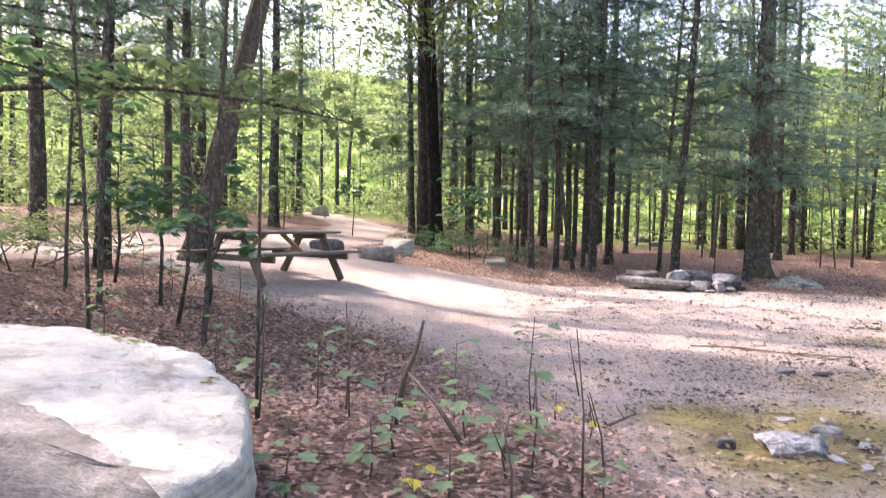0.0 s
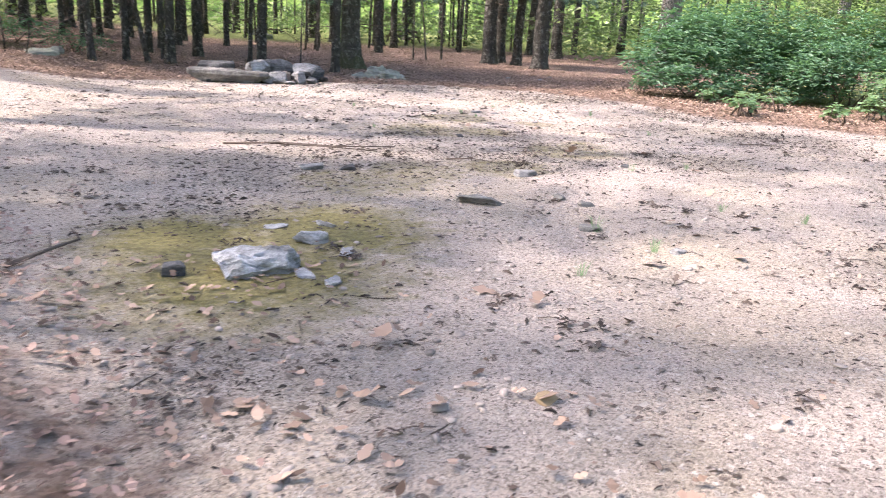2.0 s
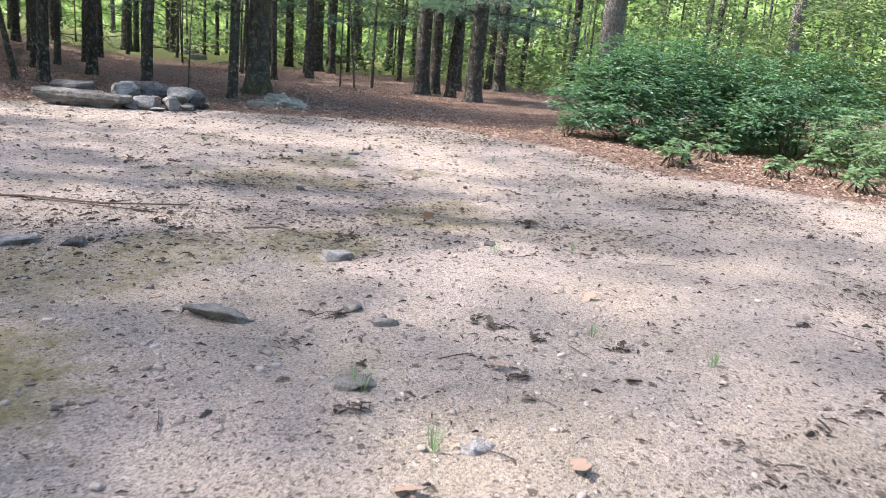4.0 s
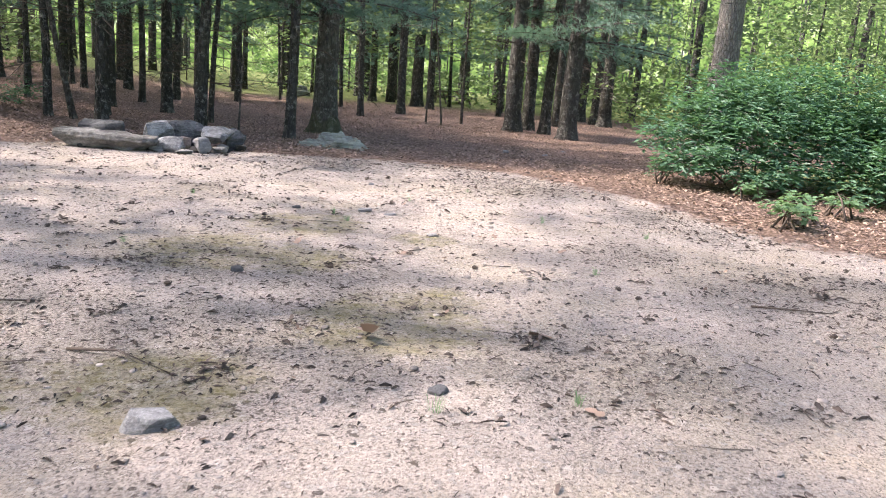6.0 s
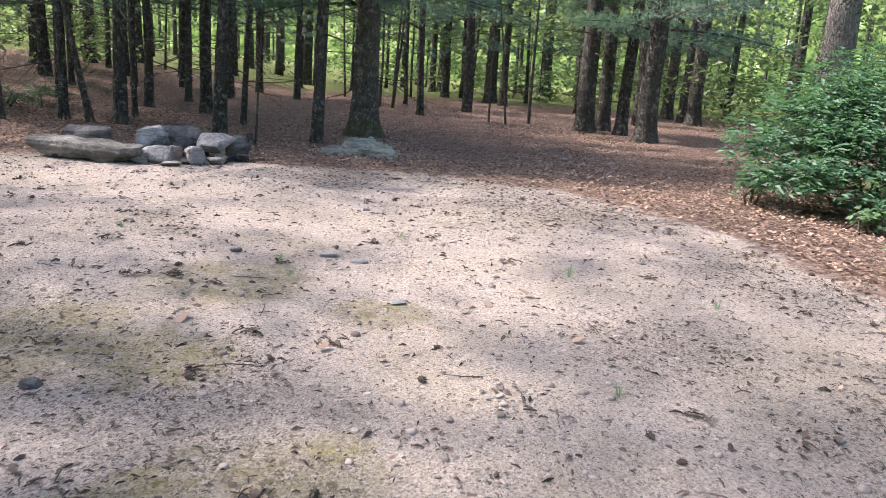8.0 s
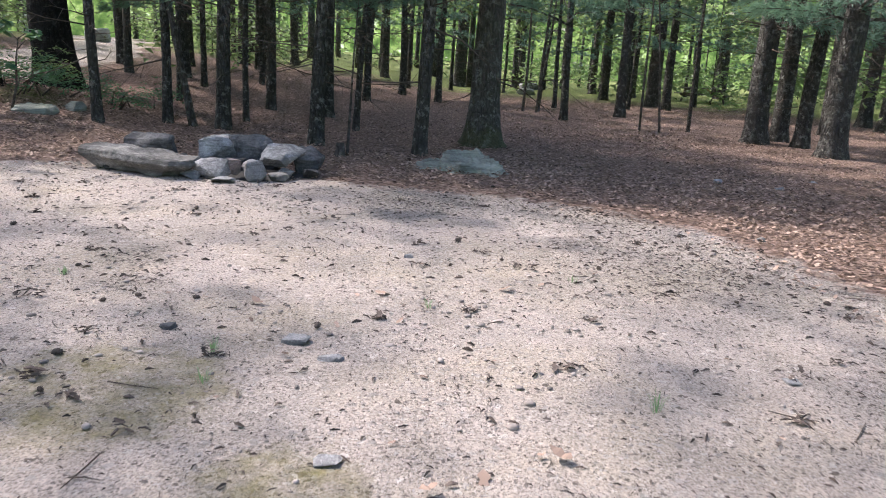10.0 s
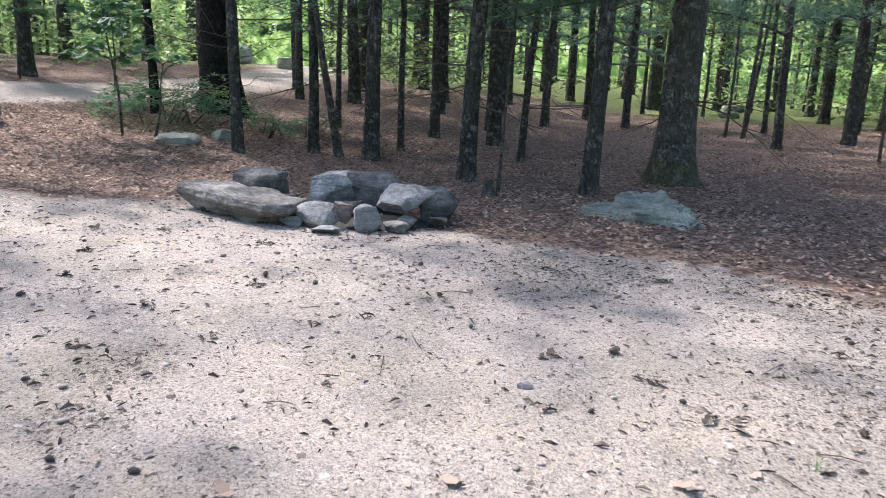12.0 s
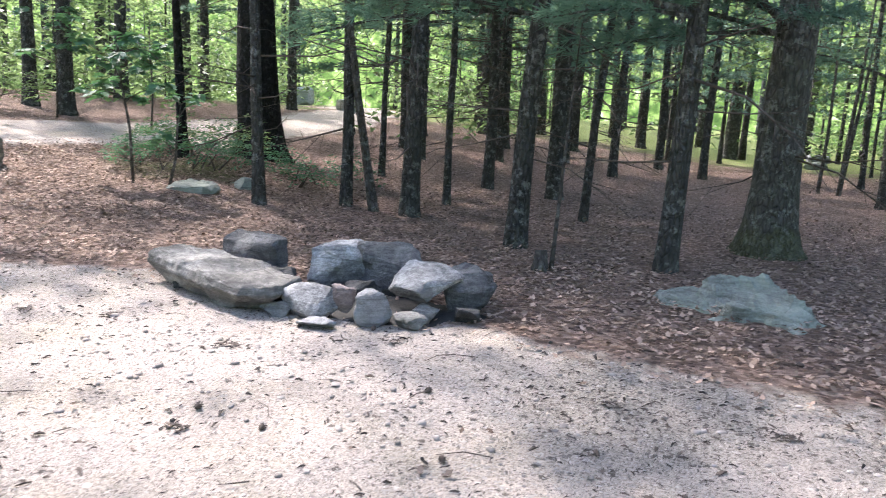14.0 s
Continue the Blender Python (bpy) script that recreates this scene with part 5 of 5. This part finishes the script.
def shrub(x, y, blobs, count, leaf, seed, label, material, name="shrub", lobed=False, stems=14):
    """A shrub: stems that fan out and leaves crowded over uneven lobes."""
    rng = random.Random(seed)
    root = new(name)
    root.matrix_world = Matrix.Translation((x, y, ground_z(x, y)))
    lv = Shape()
    for _ in range(stems):
        st = Shape()
        bx, by, bz, r = rng.choice(blobs)
        e = Vector((bx + rng.uniform(-.6, .6) * r, by + rng.uniform(-.6, .6) * r, bz + rng.uniform(-.3, .6) * r))
        f = Vector((rng.uniform(-.3, .3) + bx * .5, rng.uniform(-.3, .3) + by * .5, 0))
        st.tube([f, f.lerp(e, .5) + Vector((rng.uniform(-.1, .1), rng.uniform(-.1, .1), .1)), e], [.016, .011, .004], 5)
        part("stem", st, DEAD_WOOD, root)
    weights = [b[3] ** 2 for b in blobs]
    for _ in range(count // 6):
        bx, by, bz, r = rng.choices(blobs, weights)[0]
        d = rand_dir(rng)
        if d.z < -.35:
            d.z = abs(d.z) * .3
        k = r * rng.choice((1, 1, .9, .75, .5)) * (1 + .22 * noise.noise(Vector((bx, by, bz)) + d * 2.2 + Vector((seed, 0, 0))))
        c = Vector((bx + d.x * k, by + d.y * k, max(.06, bz + d.z * k * .85)))
        for j in range(6):
            a = j * 1.05 + rng.uniform(-.3, .3)
            al = (Vector((math.cos(a), math.sin(a), rng.uniform(-.35, .25))) + d * .5).normalized()
            p = c + al * leaf * .3 + rand_dir(rng) * leaf * .35
            up = (Vector((0, 0, 1)) + d * .5 + rand_dir(rng) * .3).normalized()
            if lobed:
                lobed_leaf(lv, p, al, up, leaf * rng.uniform(.7, 1.2))
            else:
                lv.leaf(p, al, up, leaf * rng.uniform(.75, 1.25), leaf * rng.uniform(.38, .5), .18)
    part("leaves", lv, material, root, smooth=False)
    return tagged(root, label, "shrub")


shrub(14.72, 13.7, [(-1.4, .3, .7, .8), (-.7, -.3, .85, 1.0), (.2, -.2, 1.0, 1.05), (1.1, -.4, 1.05, 1.1), (-.5, .6, 1.1, .9), (.7, .7, 1.25, 1.0), (-1.3, -.7, .5, .6), (1.7, -.9, .9, .95), (0, -1.1, .6, .7), (.9, -1.3, .6, .7), (-.6, -1.2, .35, .5), (.5, -1.6, .35, .5), (1.5, -1.7, .4, .55), (-1.9, -.3, .35, .45), (-1.2, -1.2, .25, .45), (-.1, -1.8, .25, .45), (.9, -2.0, .3, .45), (-1.7, -.8, .3, .4)], 21000, .125, 300,
      "dense glossy blue-green laurel shrub at the clearing's edge", SHRUB_LEAF)
shrub(15.9, 11.2, [(-.7, 0, .7, .8), (.3, .4, 1.0, 1.0), (1.0, -.7, .8, .9), (-.4, -1.0, .5, .6), (1.6, .6, 1.2, .9)], 8000, .11, 301, "tangled leafy green shrub beside the laurel", SHRUB_LEAF)
shrub(15.4, 8.6, [(-.8, .1, .4, .55), (.0, -.5, .5, .6), (.8, .3, .7, .8), (1.4, -.9, .7, .8), (-.3, 1.1, .5, .6)], 4200, .095, 302, "low tangled undergrowth beside the gravel", SEEDLING_LEAF)
shrub(15.2, 6.0, [(-.7, .2, .35, .5), (.1, -.4, .5, .6), (.9, .4, .7, .8), (.3, 1.2, .5, .6), (1.2, -1.0, .7, .8)], 4200, .095, 303, "low bright undergrowth beside the gravel", SEEDLING_LEAF)
shrub(15.4, 3.2, [(-.7, .2, .35, .5), (.1, -.4, .5, .6), (.9, .4, .7, .8), (.3, 1.2, .5, .6)], 2600, .1, 304, "low green undergrowth beside the gravel", SEEDLING_LEAF)
shrub(18.3, 11.5, [(0, 0, 1.2, 1.2), (-.6, 1.2, 1.5, 1.1), (.4, -1.4, 1.1, 1.1), (0, 2.6, 1.6, 1.2), (.2, .6, 2.6, 1.2)], 5200, .15, 305, "tall leafy thicket behind the laurel", BROADLEAF)
shrub(18.0, 6.5, [(0, 0, 1.1, 1.1), (-.3, 1.5, 1.3, 1.1), (.4, -1.6, 1.1, 1.2), (.2, .4, 2.5, 1.1)], 4200, .15, 306, "tall leafy thicket behind the undergrowth", BROADLEAF)
shrub(12.75, 13.9, [(0, 0, .18, .25), (.3, .2, .22, .28)], 420, .06, 307, "small sparse shrub beside the laurel", SHRUB_LEAF, stems=6)
for k, (x, y, r) in enumerate([(11.7, 10.2, .3), (13.3, 10.9, .28), (12.2, 10.6, .25), (13.1, 8.2, .3), (13.3, 6.6, .3), (12.9, 9.3, .22), (13.0, 12.2, .2), (13.6, 7.4, .35), (14.0, 9.4, .35)]):
    shrub(x, y, [(0, 0, r * .7, r * .8), (r * .5, r * .3, r * .6, r * .6)], 200, .075, 320 + k, "bright green seedlings clumped at the gravel's edge", SEEDLING_LEAF, "seedling_clump", True, 6)
shrub(.3, 21.3, [(-.8, .1, .25, .4), (0, 0, .3, .5), (.8, .2, .25, .45), (.3, .9, .3, .5), (1.5, .5, .2, .4), (-.3, -.6, .2, .35)], 2600, .07, 340, "low green groundcover on the shady bank", SHRUB_LEAF, "groundcover", stems=10)
shrub(2.2, 22.6, [(-.5, 0, .18, .4), (.4, .3, .2, .45), (.1, -.6, .15, .35)], 1100, .07, 341, "low green groundcover between the trunks", SHRUB_LEAF, "groundcover", stems=6)
shrub(-.5, 22.6, [(0, 0, .3, .5), (.9, .5, .3, .5), (-.9, .3, .3, .4)], 1200, .08, 342, "leafy low growth round the oak's foot", BROADLEAF, "groundcover", stems=8)
shrub(-9.4, 22.5, [(0, 0, .6, .8), (1.2, .6, .6, .8), (-1.2, -.6, .7, .9)], 1500, .13, 343, "leafy undergrowth along the road", BROADLEAF, stems=8)
shrub(-7.2, 23.6, [(0, 0, .4, .6), (1.1, .8, .4, .6), (-1.0, -.3, .5, .7)], 1200, .12, 344, "leafy undergrowth below roadside trunks", BROADLEAF, stems=8)
shrub(-5.4, 9.6, [(0, 0, .35, .5), (-.9, .6, .35, .6), (.6, .9, .3, .5), (.2, -.9, .3, .5)], 1500, .10, 345, "leafy low growth between leaves and road", BROADLEAF, stems=8)
shrub(-6.2, 14.0, [(0, 0, .3, .5), (-.5, -.9, .3, .5), (.4, .9, .3, .45)], 1000, .10, 346, "leafy low growth beside the road", BROADLEAF, stems=8)


def oak_sapling(x, y, height, seed, label, lean=(0.0, 0.0), leaf=.17, clumps=9):
    rng = random.Random(seed)
    root = new("oak_sapling")
    root.matrix_world = Matrix.Translation((x, y, ground_z(x, y)))
    st, lv = Shape(), Shape()
    top = Vector((lean[0], lean[1], height))
    st.tube([Vector((0, 0, -.05)), top * .35 + Vector((.05, 0, 0)), top * .7, top], [.022, .018, .012, .006], 6, .1)
    for i in range(clumps):
        u = rng.uniform(.45, 1.0)
        b = top * u
        a = i * 2.4
        e = b + Vector((math.cos(a), math.sin(a), rng.uniform(.0, .5))) * rng.uniform(.25, .6)
        tw = Shape()
        tw.tube([b, b.lerp(e, .5) + Vector((0, 0, .04)), e], [.008, .006, .003], 4)
        part("twig", tw, OAK_BARK, root)
        for j in range(8):
            d = Vector((math.cos(a + j * .8), math.sin(a + j * .8), rng.uniform(-.7, .1)))
            lobed_leaf(lv, e + rand_dir(rng) * .05, d, (Vector((0, 0, 1)) + rand_dir(rng) * .4).normalized(), leaf * rng.uniform(.7, 1.2), 6)
    part("stem", st, OAK_BARK, root)
    part("leaves", lv, SHRUB_LEAF, root, smooth=False)
    return tagged(root, label, "sapling")


oak_sapling(.71, 19.95, 2.05, 1, "young oak with drooping dark green leaves", (-.25, 0), .18, 20)
oak_sapling(1.08, 20.2, 1.15, 2, "small oak sapling on the bank", (.15, .1), .14, 6)
oak_sapling(-2.2, 6.9, 1.3, 3, "young oak with drooping leaves by the table", (.1, 0), .13, 8)
oak_sapling(-2.6, 7.4, 1.6, 6, "slender oak sapling rising from leaf litter", (.15, 0), .15, 10)
oak_sapling(-3.1, 8.3, 1.9, 7, "leafy oak sapling near the picnic table", (-.1, 0), .16, 12)
oak_sapling(-4.0, 9.2, 1.5, 8, "bushy oak sapling near the road", (0, .1), .17, 12)
oak_sapling(-5.2, 24.6, 2.6, 4, "leafy young oak in front of a pine", (0, 0), .2, 14)
oak_sapling(-3.0, 24.9, 2.3, 5, "leafy young oak beside the road", (0, 0), .2, 12)


def overhang(x, y, z, toward, length, seed, label, leaf=.15, material=BROADLEAF):
    """A leafy limb that reaches out from a tree outside the view."""
    rng = random.Random(seed)
    root = new("overhanging_branch")
    root.matrix_world = Matrix.Translation((x, y, z))
    st, lv = Shape(), Shape()
    d = Vector(toward).normalized()
    pts = [d * (length * u) + Vector((0, 0, .25 * math.sin(u * 2.6) - .3 * u)) for u in (0, .25, .5, .75, 1)]
    st.tube(pts, [.035, .028, .02, .013, .005], 6)
    for _ in range(46):
        u = rng.uniform(.3, 1)
        b = d * (length * u) + Vector((0, 0, .25 * math.sin(u * 2.6) - .3 * u))
        e = b + rand_dir(rng, .6) * rng.uniform(.15, .6)
        tw = Shape()
        tw.tube([b, e], [.006, .002], 3)
        part("twig", tw, OAK_BARK, root)
        for _ in range(5):
            a = rand_dir(rng, .5)
            lobed_leaf(lv, e + a * .04, a + Vector((0, 0, -.25)), (Vector((0, 0, 1)) + rand_dir(rng) * .4).normalized(), leaf * rng.uniform(.7, 1.2), 5)
    part("branch", st, OAK_BARK, root)
    part("leaves", lv, material, root, smooth=False)
    return tagged(root, label, "branch")


overhang(-4.9, 7.6, 2.45, (3.9, -.2, -.1), 4.1, 1, "leafy oak limb hanging over the clearing's edge")
overhang(-5.6, 8.9, 2.85, (4.2, 1.2, -.1), 4.2, 2, "long leafy oak limb in sunlight")
overhang(-6.0, 5.5, 2.5, (2.9, .9, 0), 3.2, 3, "dark leafy limb in shade", material=SHRUB_LEAF)


def grass_tuft(x, y, h, n, seed):
    rng = random.Random(seed)
    s = Shape()
    for _ in range(n):
        a, r = rng.uniform(0, 6.3), rng.uniform(0, .03)
        p, o = Vector((math.cos(a) * r, math.sin(a) * r, 0)), Vector((math.cos(a), math.sin(a), 0)) * h * rng.uniform(.2, .6)
        w = Vector((-math.sin(a), math.cos(a), 0)) * .002
        m, t = p + o * .4 + Vector((0, 0, h * .6)), p + o + Vector((0, 0, h * rng.uniform(.7, 1)))
        s.add([tuple(p - w), tuple(p + w), tuple(m + w * .8), tuple(m - w * .8), tuple(t)], [(0, 1, 2, 3), (3, 2, 4)])
    ob = new("grass_tuft", s.mesh("grass_tuft", SEEDLING_LEAF, False))
    ob.matrix_world = Matrix.Translation((x, y, ground_z(x, y)))
    return tagged(ob, "sparse tuft of grass blades in the gravel", "grass", "grass tufts in the gravel")


for k, (x, y, h) in enumerate([(4.55, 4.9, .13), (4.6, 4.4, .1), (6.3, 6.6, .1), (6.95, 6.55, .08), (5.9, 5.1, .08), (6.85, 11.05, .08), (6.9, 10.7, .07), (8.9, 10.6, .1), (9.6, 9.8, .07), (5.0, 9.9, .06), (7.9, 11.9, .06), (3.9, 4.2, .09),
                                  (6.2, 4.6, .09), (8.3, 8.6, .07), (5.6, 12.2, .06), (8.9, 12.6, .06)]):
    grass_tuft(x, y, h, 16, k)

tree(6.7, 18.68, .04, (.05, 0), "broadleaf", 2.4, OAK_BARK, "thin dead stem rising beside a broken stump", "sapling", 0, False, 1.3)

# ---- stump ----
s = Shape()
s.tube([Vector((0, 0, -.1)), Vector((0, 0, .02)), Vector((.01, 0, .1)), Vector((0, .01, .2))], [.1, .085, .07, .055], 10, .3)
ob = new("tree_stump", s.mesh("tree_stump", OAK_BARK))
ob.matrix_world = Matrix.Translation((6.6, 18.6, ground_z(6.6, 18.6)))
tagged(ob, "short dark broken stump beside a pine", "stump")
s = Shape()
s.tube([Vector((0, 0, -.1)), Vector((0.02, 0, .25)), Vector((.06, 0, .5)), Vector((.05, .0, .62))], [.16, .1, .06, .01], 9, .35)
ob = new("snapped_stub", s.mesh("snapped_stub", BACKLIT_BARK))
ob.matrix_world = Matrix.Translation((0.17, 24.6, ground_z(0.17, 24.6)))
tagged(ob, "snapped stub beside the oak trunk, backlit dark painted in", "stump")
